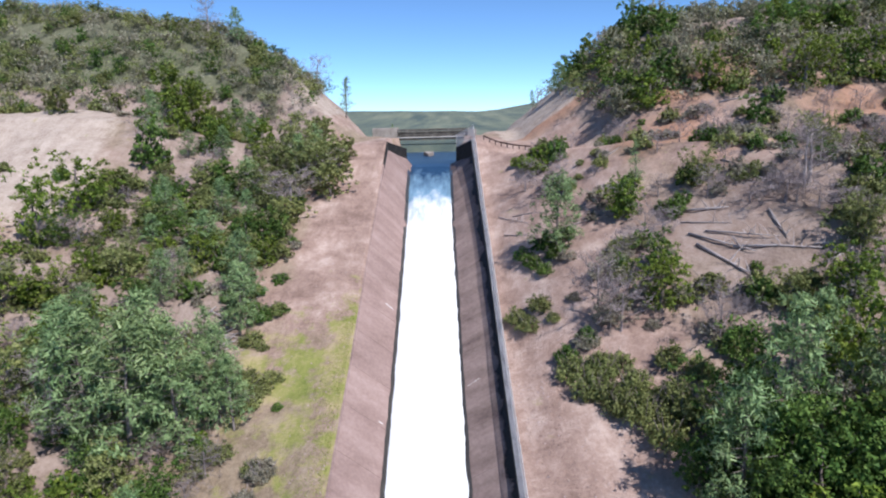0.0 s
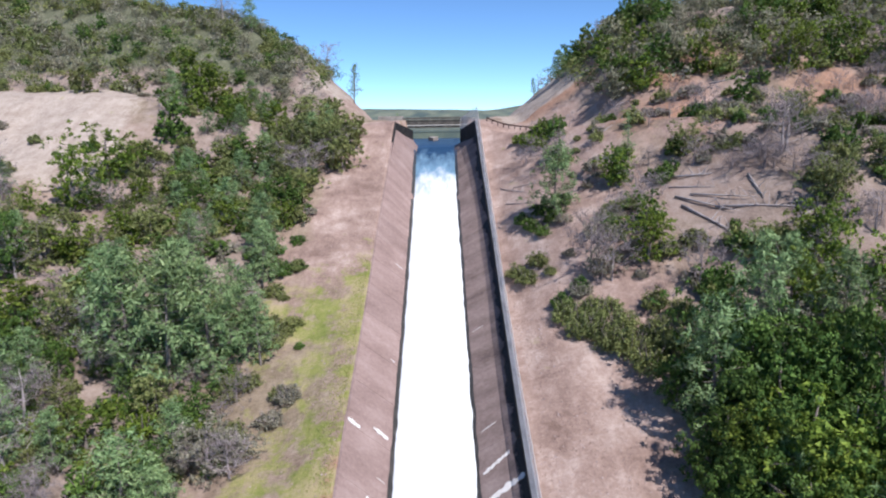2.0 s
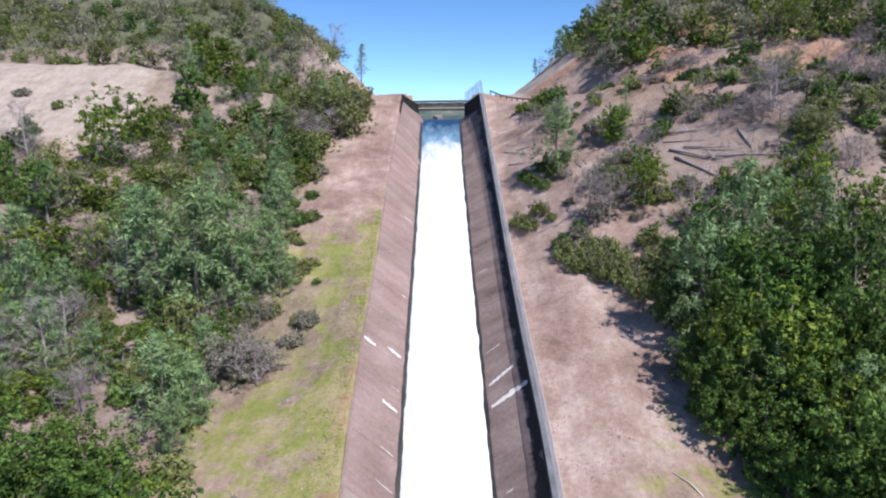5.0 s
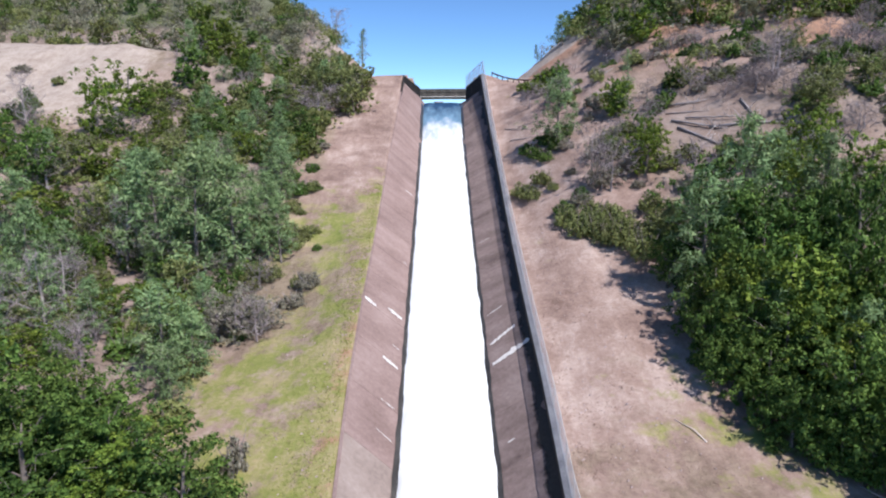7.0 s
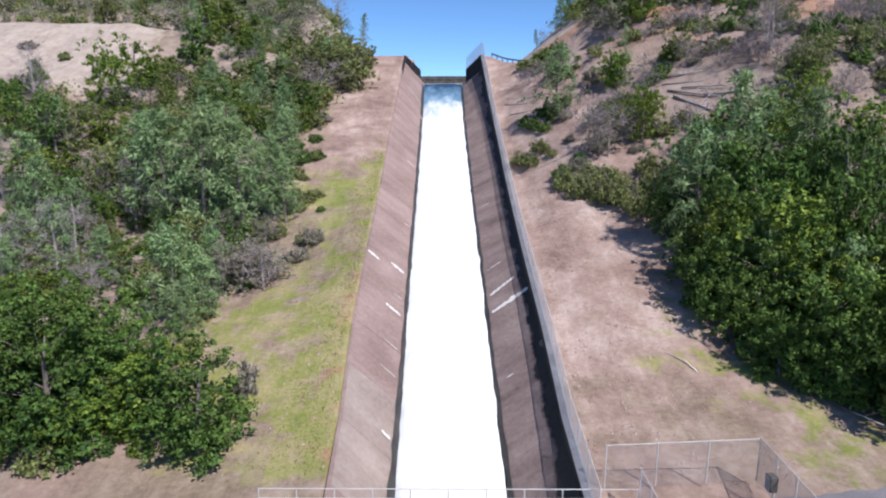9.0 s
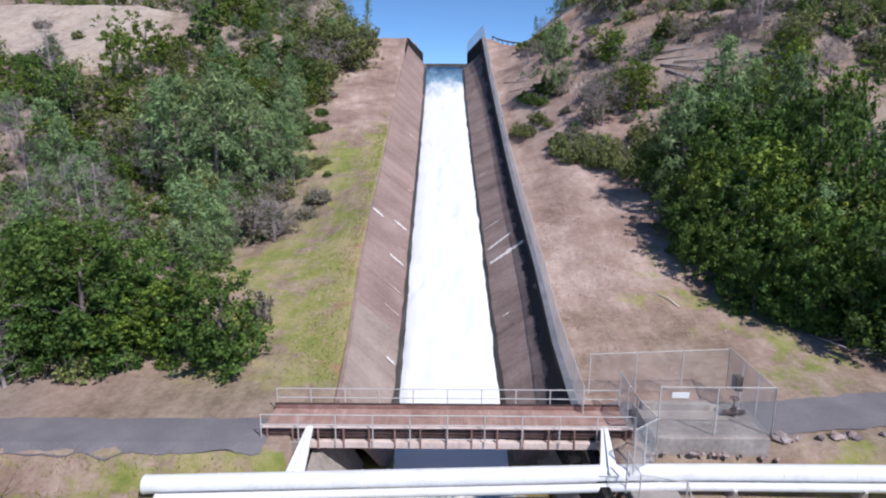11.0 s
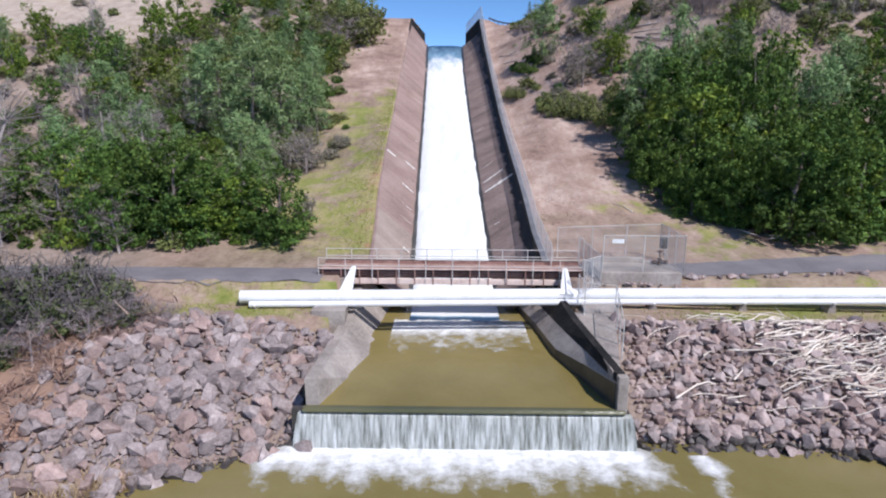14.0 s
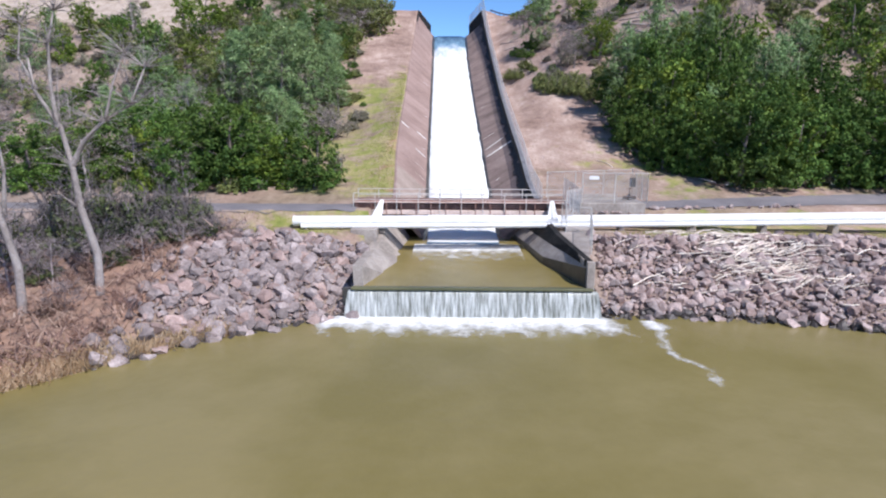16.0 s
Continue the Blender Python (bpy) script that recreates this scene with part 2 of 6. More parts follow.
def ground_material():
    m, t, bsdf, pos = start("hill_ground")
    fine, mid, big = noise_tex(t, pos, 3.0, 8.0, 0.75), noise_tex(t, pos, 0.5, 5.0), noise_tex(t, pos, 0.07, 4.0)
    run = t.nodes.new("ShaderNodeMapping")
    run.inputs["Scale"].default_value = (1.0, 0.22, 0.3)
    t.links.new(pos, run.inputs[0])
    rill = noise_tex(t, run.outputs[0], 1.1, 5.0, 0.65)
    rub = maths(t, "ADD", maths(t, "MULTIPLY", fine, 0.42), maths(t, "ADD", maths(t, "MULTIPLY", mid, 0.33), maths(t, "MULTIPLY", rill, 0.25)))
    dirt = ramp(t, maths(t, "ADD", maths(t, "MULTIPLY", rub, 0.6), maths(t, "MULTIPLY", noise_tex(t, pos, 0.16, 4.0, 0.6), 0.4)), [(0.4, (0.22, 0.142, 0.112)), (0.5, (0.38, 0.262, 0.212)), (0.6, (0.56, 0.43, 0.367))])
    red = ramp(t, rub, [(0.3, (0.24, 0.12, 0.07)), (0.5, (0.4, 0.22, 0.14)), (0.7, (0.52, 0.33, 0.24))])
    pale = ramp(t, rub, [(0.38, (0.3, 0.225, 0.175)), (0.5, (0.44, 0.355, 0.29)), (0.62, (0.55, 0.46, 0.385))])
    straw = ramp(t, rub, [(0.36, (0.15, 0.108, 0.068)), (0.5, (0.29, 0.22, 0.15)), (0.64, (0.43, 0.34, 0.25))])
    green = ramp(t, maths(t, "ADD", maths(t, "MULTIPLY", rub, 0.6), maths(t, "MULTIPLY", noise_tex(t, pos, 0.22, 4.0, 0.6), 0.4)), [(0.38, (0.15, 0.19, 0.035)), (0.48, (0.265, 0.27, 0.075)), (0.57, (0.42, 0.34, 0.18))])
    scrub = ramp(t, rub, [(0.34, (0.15, 0.11, 0.085)), (0.5, (0.31, 0.235, 0.195)), (0.66, (0.46, 0.365, 0.315))])
    away = t.nodes.new("ShaderNodeMapping")
    away.inputs["Scale"].default_value = (1.0, 0.07, 1.0)
    t.links.new(pos, away.inputs[0])
    far = ramp(t, noise_tex(t, away.outputs[0], 0.05, 7.0, 0.65), [(0.36, (0.07, 0.1, 0.085)), (0.52, (0.15, 0.175, 0.12)), (0.68, (0.24, 0.25, 0.17))])

    patch = noise_tex(t, pos, 0.3, 7.0, 0.7)

    def worn(attr, wide=1.1, src=None):
        a = t.nodes.new("ShaderNodeAttribute")
        a.attribute_name = attr
        v = maths(t, "ADD", a.outputs["Fac"], maths(t, "MULTIPLY", maths(t, "SUBTRACT", src or rub, 0.5), wide))
        return ramp(t, v, [(0.35, (0, 0, 0)), (0.65, (1, 1, 1))])

    col = mix(t, ramp(t, big, [(0.4, (0, 0, 0)), (0.62, (1, 1, 1))]), dirt, straw)
    col = mix(t, worn("scrub"), col, scrub)
    col = mix(t, worn("red"), col, red)
    col = mix(t, worn("pale"), col, pale)
    col = mix(t, worn("dirt", 1.6, patch), col, dirt)
    col = mix(t, worn("green", 2.6, patch), col, green)
    cover = ramp(t, rub, [(0.36, (0.07, 0.075, 0.04)), (0.5, (0.13, 0.135, 0.08)), (0.64, (0.22, 0.21, 0.14))])
    col = mix(t, worn("cover", 1.4), col, cover)
    col = mix(t, worn("far", 0.2), col, far)
    t.links.new(col, bsdf.inputs["Base Color"])
    bsdf.inputs["Roughness"].default_value = 0.95
    bump(t, bsdf, rub, 1.0, 0.25)
    return m


def river_material(name, dark, light, rough, waves, strength):
    m, t, bsdf, pos = start(name)
    col = ramp(t, noise_tex(t, pos, 0.09, 6.0, 0.62), [(0.36, dark), (0.64, light)])
    t.links.new(col, bsdf.inputs["Base Color"])
    bsdf.inputs["Roughness"].default_value, bsdf.inputs["IOR"].default_value = rough, 1.33
    bump(t, bsdf, noise_tex(t, pos, waves, 5.0, 0.6), strength, 0.1)
    return m


def froth_material(name, gap, water, where, soft=0.06, white=(0.86, 0.87, 0.87), head=False):
    """White water with holes in which the water under it shows; head: turns dark blue where the whole attribute is
    high.
    """
    m, t, bsdf, pos = start(name)
    sx = t.nodes.new("ShaderNodeMapping")
    sx.inputs["Scale"].default_value = where
    t.links.new(pos, sx.inputs[0])
    n = maths(t, "ADD", maths(t, "MULTIPLY", noise_tex(t, sx.outputs[0], 1.0, 6.0, 0.7), 0.7), maths(t, "MULTIPLY", noise_tex(t, sx.outputs[0], 0.25, 3.0), 0.3))
    v = n
    if head:
        at = t.nodes.new("ShaderNodeAttribute")
        at.attribute_name = "whole"
        v = maths(t, "SUBTRACT", n, maths(t, "MULTIPLY", at.outputs["Fac"], 0.8))
    stops = [(0.0, water), (0.28, (0.2, 0.34, 0.46)), (0.55, white)] if head else [(gap - soft, water), (gap + soft, white)]
    if head:
        v = maths(t, "ADD", v, 0.2)
    col = ramp(t, v, stops)
    t.links.new(col, bsdf.inputs["Base Color"])
    bsdf.inputs["Roughness"].default_value = 0.4
    bump(t, bsdf, n, 0.5, 0.1)
    return m


GROUND = ground_material()
RIVER = river_material("silty_river", (0.19, 0.155, 0.052), (0.25, 0.204, 0.088), 0.2, 1.6, 0.3)
POOL = river_material("silty_pool", (0.19, 0.15, 0.048), (0.26, 0.205, 0.075), 0.25, 1.6, 0.35)
# darker than the pool: the steep lip's dark reflection is in the colour
LIP = river_material("weir_lip_water", (0.085, 0.09, 0.05), (0.14, 0.135, 0.075), 0.25, 2.5, 0.3)
LAKE = river_material("lake_water", (0.012, 0.03, 0.055), (0.02, 0.045, 0.075), 0.3, 1.5, 1.0)
FROTH = froth_material("white_water", 0.08, (0.015, 0.05, 0.11), (0.7, 0.2, 0.3), 0.14, head=True)
VEIL = froth_material("falling_water", 0.51, (0.1, 0.105, 0.08), (6.5, 0.6, 0.7), 0.15, (0.66, 0.68, 0.67))


def lacy_material(name, tone, scale=1.1, first=0.42, last=0.72):
    """A layer that breaks up into open patches at its rim: foam, moss with painted shade."""
    m, t, bsdf, pos = start(name)
    bsdf.inputs["Base Color"].default_value = (*tone, 1)
    bsdf.inputs["Roughness"].default_value = 0.6
    at = t.nodes.new("ShaderNodeAttribute")
    at.attribute_name = "dense"
    n = maths(t, "ADD", maths(t, "MULTIPLY", noise_tex(t, pos, scale, 7.0, 0.68), 0.75), maths(t, "MULTIPLY", noise_tex(t, pos, 4.0, 5.0, 0.7), 0.25))
    fac = ramp(t, maths(t, "ADD", n, maths(t, "SUBTRACT", at.outputs["Fac"], 0.5)), [(first, (0, 0, 0)), (last, (1, 1, 1))])
    sh = t.nodes.new("ShaderNodeMixShader")
    air = t.nodes.new("ShaderNodeBsdfTransparent")
    t.links.new(fac, sh.inputs[0])
    t.links.new(air.outputs[0], sh.inputs[1])
    t.links.new(bsdf.outputs[0], sh.inputs[2])
    t.links.new(sh.outputs[0], t.nodes["Material Output"].inputs[0])
    bump(t, bsdf, n, 0.8, 0.15)
    return m


FOAM = lacy_material("foam", (0.88, 0.88, 0.87), 1.3, 0.38, 0.84)
MOSS_SHADE_STAIN = lacy_material("moss_shade_stain", (0.012, 0.0105, 0.009), 0.9, 0.42, 0.6)


def link_material(name, pitch, strand, tone=1.0):
    """Woven wire: thin bright strands with open air between them."""
    m, t, bsdf, pos = start(name)
    col = ramp(t, noise_tex(t, pos, 1.5), [(0.3, (0.42 * tone, 0.42 * tone, 0.43 * tone)), (0.7, (0.58 * tone, 0.58 * tone, 0.59 * tone))])
    t.links.new(col, bsdf.inputs["Base Color"])
    bsdf.inputs["Metallic"].default_value, bsdf.inputs["Roughness"].default_value = 0.3, 0.55
    sep = t.nodes.new("ShaderNodeSeparateXYZ")
    t.links.new(pos, sep.inputs[0])
    along = maths(t, "ADD", sep.outputs[0], sep.outputs[1])
    open_air = t.nodes.new("ShaderNodeBsdfTransparent")
    strands = []
    for sign in (1, -1):
        w = maths(t, "PINGPONG", maths(t, "ADD", along, maths(t, "MULTIPLY", sep.outputs[2], sign)), pitch)
        strands.append(maths(t, "LESS_THAN", w, strand))
    wire = maths(t, "MAXIMUM", *strands)
    sh = t.nodes.new("ShaderNodeMixShader")
    t.links.new(wire, sh.inputs[0])
    t.links.new(open_air.outputs[0], sh.inputs[1])
    t.links.new(bsdf.outputs[0], sh.inputs[2])
    t.links.new(sh.outputs[0], t.nodes["Material Output"].inputs[0])
    return m


LINK = link_material("chain_link_wire", 0.04, 0.0032, 0.9)
LINK_SIDE = link_material("slanting_chain_link", 0.04, 0.0075, 1.1)
LINK_DENSE = link_material("close_chain_link", 0.04, 0.011, 1.7)

# ------------------------------------------------------------ building helpers


def to_mesh(name, bm, material):
    me = bpy.data.meshes.new(name)
    bm.to_mesh(me)
    bm.free()
    me.materials.append(material)
    return me


def part(name, bm, material, parent, label=""):
    """One mesh object under a thing or a part. A ready mesh may be given for bm."""
    me = bm if isinstance(bm, bpy.types.Mesh) else to_mesh(name, bm, material)
    ob = new(name, me)
    ob.parent = parent
    if label:
        ob["label"] = label
    return ob


def thing(name, label, category, group="", place=None, kind=""):
    ob = new(name)
    ob.empty_display_size = 0.2
    if place is not None:
        ob.matrix_world = place
    return tagged(ob, label, category, group, kind)


def solid(name, bm, material, label, category, group="", kind=""):
    return tagged(new(name, to_mesh(name, bm, material)), label, category, group, kind)


def raw_mesh(name, verts, faces, material, smooth=False):
    me = bpy.data.meshes.new(name)
    me.from_pydata([tuple(v) for v in verts], [], [tuple(f) for f in faces])
    me.materials.append(material)
    if smooth:
        me.shade_smooth()
    return me


def box(size, at=(0, 0, 0), turn=(0, 0, 0), bevel=0.0, bm=None):
    own = bm or bmesh.new()
    m = pose(*at, *turn) @ Matrix.Diagonal((*size, 1))
    made = bmesh.ops.create_cube(own, size=1, matrix=m)
    if bevel:
        edges = list({e for v in made["verts"] for e in v.link_edges})
        bmesh.ops.bevel(own, geom=edges, offset=bevel, segments=1, affect="EDGES")
    return own


def rod(a, b, r, sides=8, r2=None, bm=None):
    own = bm or bmesh.new()
    a, b = Vector(a), Vector(b)
    d = b - a
    m = Matrix.Translation((a + b) / 2) @ d.to_track_quat("Z", "Y").to_matrix().to_4x4()
    bmesh.ops.create_cone(own, cap_ends=True, segments=sides, radius1=r, radius2=r if r2 is None else r2, depth=d.length, matrix=m)
    return own


def tube(points, radii, sides=6):
    """A tapered bent limb: verts and faces."""
    verts, faces = [], []
    for k, (p, r) in enumerate(zip(points, radii)):
        d = (points[min(k + 1, len(points) - 1)] - points[max(k - 1, 0)]).normalized()
        side = d.orthogonal().normalized()
        up = d.cross(side)
        for s in range(sides):
            a = 2 * math.pi * s / sides
            verts.append(p + (side * math.cos(a) + up * math.sin(a)) * r)
    for k in range(len(points) - 1):
        for s in range(sides):
            a, b = k * sides + s, k * sides + (s + 1) % sides
            faces.append((a, b, b + sides, a + sides))
    faces.append(tuple(range((len(points) - 1) * sides, len(points) * sides)))
    return verts, faces


def prism(section_a, section_b, bm=None):
    """A solid between two rings of as many points."""
    own = bm or bmesh.new()
    va, vb = [own.verts.new(p) for p in section_a], [own.verts.new(p) for p in section_b]
    n = len(va)
    for k in range(n):
        own.faces.new((va[k], va[(k + 1) % n], vb[(k + 1) % n], vb[k]))
    own.faces.new(va[::-1])
    own.faces.new(vb)
    bmesh.ops.recalc_face_normals(own, faces=own.faces)
    return own


def along(value, table):
    return float(np.interp(value, [a for a, _ in table], [b for _, b in table]))


def smooth(a, b, v):
    v = min(max((v - a) / (b - a), 0.0), 1.0)
    return v * v * (3 - 2 * v)


# ------------------------------------------------------------ the plan
RIVER_Z, POOL_Z, LAKE_Z, ROAD_Z, CREST_Z = -4.2, -2.3, 25.6, 0.8, 30.5
FLOOR = [(-4, -3.3), (2, -3.05), (10, -1.45), (20, 0.7), (32, 3.7), (48, 7.8), (66, 12.8), (84, 18.4), (100, 24.1), (107, 25.15), (112, 25.3), (220, 25.0)]
HALF_L = [(0, 2.6), (32, 2.95), (84, 3.25), (112, 3.5)]
HALF_R = [(0, 3.1), (32, 3.2), (84, 3.2), (112, 3.45)]
TOP = [(-4, 0.7), (2, 0.75), (10, 1.85), (20, 3.95), (32, 6.9), (48, 10.9), (66, 16.4), (84, 22.95), (100, 30.3), (113, 28.4), (150, 28.0)]
EDGE_L = [(2, 5.85), (10, 6.2), (20, 6.8), (32, 7.15), (48, 7.35), (66, 7.6), (84, 7.5), (100, 7.2), (113, 4.5)]
EDGE_R = [(2, 6.95), (10, 7.05), (20, 7.4), (32, 7.45), (48, 7.65), (66, 7.85), (84, 7.8), (100, 7.55), (113, 5.0)]
GROUND_LINE = [(-4, 0.75), (4, 0.8), (10, 1.75), (20, 3.9), (32, 6.9), (48, 10.9), (66, 16.4), (84, 22.95), (99, 30.1), (104, 30.6), (125, 30.4), (170, 29.8)]
HILL_R = [(12, 116), (18, 104), (24, 92), (30, 78), (60, 70), (100, 62), (300, 40)]
HILL_L = [(-300, 100), (-90, 116), (-45, 118), (-30, 113), (-17, 108), (-14, 114)]
RIDGE_L = [(-160, 64), (-99, 61), (-85, 59.6), (-70, 56.9), (-61, 55.2), (-55, 54.3), (-50, 53.8), (-45, 52.0), (-40, 48.6), (-33, 44.5)]
RIDGE_R = [(20, 34.6), (24.6, 39.0), (26.4, 40.6), (30, 44.2), (33, 46.0), (36, 47.6), (45, 48.7), (72, 49.7), (120, 53)]
SHORE = [(-200, -150), (-60, -62), (-30, -34), (-21.6, -24), (-14.6, -16.8), (-7.5, -12.4), (9.6, -12.1), (15, -12.3), (22, -13.6), (30, -17), (60, -30), (200, -90)]


def axis(y):
    return 0.15 - 0.0097 * y


def half(y, side):
    return along(y, HALF_L if side < 0 else HALF_R)


def edge(y, side):
    """The outer face of the chute's side wall, from the axis."""
    return along(y, EDGE_L if side < 0 else EDGE_R)


def floor_z(y):
    return along(y, FLOOR)


def top_z(y):
    return along(y, TOP)


def rough_at(x, y, scale, seed=0.0):
    return noise.fractal(Vector((x / scale, y / scale, seed)), 1.0, 2.0, 4)


def natural(x, y):
    """The height of the hillsides and banks, without the channel cut."""
    u = x - axis(y)
    z = along(y, GROUND_LINE)
    hill = smooth(12, 34, y)
    if u > 0:
        out = max(u - 9, 0)
        side = z + hill * (0.4 * smooth(7, 10, u) + along(y, [(20, 0.1), (33, 0.17), (50, 0.44), (72, 0.52)]) * min(out, 34))
        z = min(side, max(z, 29.2 + 0.02 * out))
        d = (y - along(x, HILL_R)) * along(x, [(12, 0.55), (28, 0.5), (40, 0.9), (60, 1.0)])
        z += max(min(0.62 * d, 0.8 * (x - 16)), 0) * smooth(210, 170, y)
        if x > 20 and y > 80:
            z = min(z, along(x, RIDGE_R) + 0.04 * (z - along(x, RIDGE_R)))
    else:
        out = max(-u - 9, 0)
        z += hill * (-0.12 * min(out, 22) * smooth(60, 30, y) + 0.19 * min(max(out - 20, 0), 30) * smooth(35, 70, y))
        d = y - along(x, HILL_L)
        z += max(min(0.78 * d, 0.85 * (-x - 15.5)), 0) * smooth(210, 170, y)
        if x < -24 and y > 100:
            z = min(z, along(x, RIDGE_L) + 0.04 * (z - along(x, RIDGE_L)))
    if y < 3:
        d = y - along(x, SHORE)
        cap = 0.75 - (1.3 * smooth(-0.7, -1.6, y - 0.1 * max(x - 8.6, 0) * smooth(8, 30, x)) if x > 0 else 1.15 * smooth(-0.9, -2.2, y))
        low = RIVER_Z + (0.42 * d if d < 0 else d * along(x, [(-40, 0.12), (-24, 0.14), (-19, 0.26), (-14, 0.38), (-9, 0.42), (9, 0.5), (16, 0.54), (27, 0.45), (60, 0.3)]))
        z = min(cap, max(low, cap - 0.5 * max(-2.5 - y, 0), -6.5)) if d > -1 else max(low, -6.5)
    n = rough_at(x, y, 9) * 0.5 * (0.5 + 0.5 * smooth(15, 24, abs(u))) + rough_at(x, y, 30, 3.0) * 1.6 * hill + 0.16 * rough_at(x * 1.6, y * 0.3, 2.2, 9.0) + 0.1 * rough_at(x, y, 2.6, 12.0)
    calm = smooth(7.5, 13, abs(u)) * smooth(3, 14, y)
    return z + n * calm


def terrain(x, y):
    u = x - axis(y)
    z = natural(x, y)
    if -14 < y < 104 and abs(u) < (edge(y, u) + 0.02 if y > 2 else 7.6 if u > 0 else 7.2):
        z = min(z, -6.5 if y < 3 else floor_z(y) - 1.2)
    elif 104 <= y < 210:
        inner = along(y, [(104, 6.7), (113, 4.9), (125, 6.0), (150, 12.0), (210, 16)])
        cut = smooth(inner + along(y, [(104, 0.5), (113, 0.9), (125, 4.0), (150, 9.0), (210, 14)]), inner, abs(u + (y - 112) * 0.02))
        z = z + (floor_z(y) - 1.2 - z) * cut
    if y >= 150:
        basin = smooth(150, 170, y) * smooth(60, 30, abs(u + 6))
        z = z + (26.6 - z) * basin
    if y > 230:
        back = smooth(230, 330, y)
        hills = 26 + 26 * smooth(500, 1500, y) * (0.75 + 0.5 * rough_at(x, y, 700, 8.0)) + 55 * smooth(900, 1900, y) * smooth(60, 700, x)
        z = z + (hills - z) * back
    return z


# ------------------------------------------------------------ ground
def spaced(near, step, far, grow):
    out, s = [near], step
    while out[-1] < far:
        s *= grow
        out.append(out[-1] + s)
    return out


us = [-8.4, -7.5, -7.1, -6.7, -6.3, -5.9, -5, 0, 5, 6.5, 6.9, 7.2, 7.5, 7.7, 8.4]
right_side = [7.9 + 1.15 * k for k in range(1, 60)]
right_side += spaced(right_side[-1], 1.3, 2500, 1.11)[1:]
us = [-v for v in right_side[::-1]] + us + right_side
vs = [-13 + 0.7 * k for k in range(0, 26)]
vs += [vs[-1] + 1.1 * k for k in range(1, 130)]
vs += spaced(vs[-1], 1.3, 4200, 1.08)[1:]
vs = [-v for v in spaced(13.7, 1.2, 1500, 1.14)[::-1]] + vs
verts, masks = [], {k: [] for k in ("green", "pale", "red", "scrub", "dirt", "cover", "far")}
for v in vs:
    ax = axis(min(max(v, -50), 200))
    el, er = edge(v, -1), edge(v, 1)
    for u in us:
        if 5.5 < abs(u) < 7.8 and 1 < v < 112:
            u = u / 7.1 * (el + 0.03) if u < 0 else u / 7.5 * (er + 0.03)
            u = round(u, 4)
        x = u + ax
        verts.append((x, v, terrain(x, v)))
        w = rough_at(x, v, 14, 5.0)
        green = dirt = pale = red = scrub = 0.0
        if u < 0:
            green = max((0.55 + 0.1 * smooth(40, 15, v) + 0.22 * w) * smooth(-11.2, -9.0, u) * smooth(4, 8, v) * smooth(72, 50, v), (0.47 + 0.08 * smooth(30, 10, v) + 0.4 * w) * smooth(-22, -17, u) * smooth(4, 7, v) * smooth(70, 46, v))
            green = max(green, (0.6 + 0.2 * w) * smooth(0, -1.5, v) * smooth(-9, -5.5, v) * smooth(-40, -12, u))
            red = 0.75 * smooth(-8.8, -7.9, u) * smooth(4, 8, v) * smooth(36, 24, v)
            dirt = max(0.9 * smooth(-19, -14, u) * smooth(40, 62, v) * smooth(112, 101, v), 0.35 * smooth(-14, -10, u) * smooth(20, 40, v) + 0.25 * w)
            pale = 0.95 * smooth(-44, -56, u + 0.25 * (v - 90)) * smooth(64, 78, v) * smooth(119, 114, v)
            scrub = (0.62 if v < 106 else 0.85) * smooth(-17, -24, u) * (1 - pale)
            pale = max(pale, 0.8 * smooth(-34, -24, u) * smooth(112, 125, v) * smooth(-19, -21, u) * smooth(160, 140, v))
        else:
            dirt = 0.85 * smooth(24, 17, u - 0.06 * v) * smooth(2, 8, v) * smooth(110, 100, v)
            dirt *= 1 - 0.45 * smooth(26, 8, v)
            green = max(0.55 * smooth(3, -1, v) * smooth(-10, -5, v) * smooth(12, 16, u), (0.34 + 0.3 * w) * smooth(9, 14, u) * smooth(3, 6, v) * smooth(30, 16, v))
            red = (0.42 + 0.4 * w) * smooth(58, 68, v) * smooth(106, 96, v) * smooth(14, 22, u) * smooth(75, 55, u)
            red = max(red, 0.75 * smooth(98, 112, v) * smooth(12, 18, u) * smooth(40, 30, u))
            scrub = (0.55 * smooth(16, 28, u) + 0.35 * smooth(2, 10, v - along(x, HILL_R))) * smooth(4, 18, v) * (1 - red)
            pale = 0.85 * smooth(106, 112, v) * smooth(12, 15, u) * smooth(33, 27, u)
        if v < -3.5 and terrain(x, v) > RIVER_Z - 0.5:
            scrub, green, dirt = 0.9 * (smooth(-5.0, -6.2, v) if u < 0 else smooth(-3.5, -5.0, v)), green * smooth(-6, -4, v), 0.0
            red = 0.5 * smooth(-15.5, -19, x)
        for key, value in (("green", green), ("pale", pale), ("red", red), ("scrub", scrub), ("dirt", dirt), ("cover", (0.85 * smooth(3, 12, v - along(x, HILL_L)) * smooth(-26, -34, u) if u < 0 else 0.35 * smooth(6, 16, v - along(x, HILL_R)) * smooth(22, 32, u)) * smooth(210, 180, v)), ("far", max(smooth(205, 230, v), 0.9 * smooth(150, 154, v) * smooth(28, 20, abs(u + 4)) * smooth(230, 205, v)))):
            masks[key].append(value)
nu = len(us)
faces = [(r * nu + c, r * nu + c + 1, (r + 1) * nu + c + 1, (r + 1) * nu + c) for r in range(len(vs) - 1) for c in range(nu - 1)]
ground_mesh = raw_mesh("ground", verts, faces, GROUND, True)
for key, values in masks.items():
    ground_mesh.attributes.new(key, "FLOAT", "POINT").data.foreach_set("value", values)
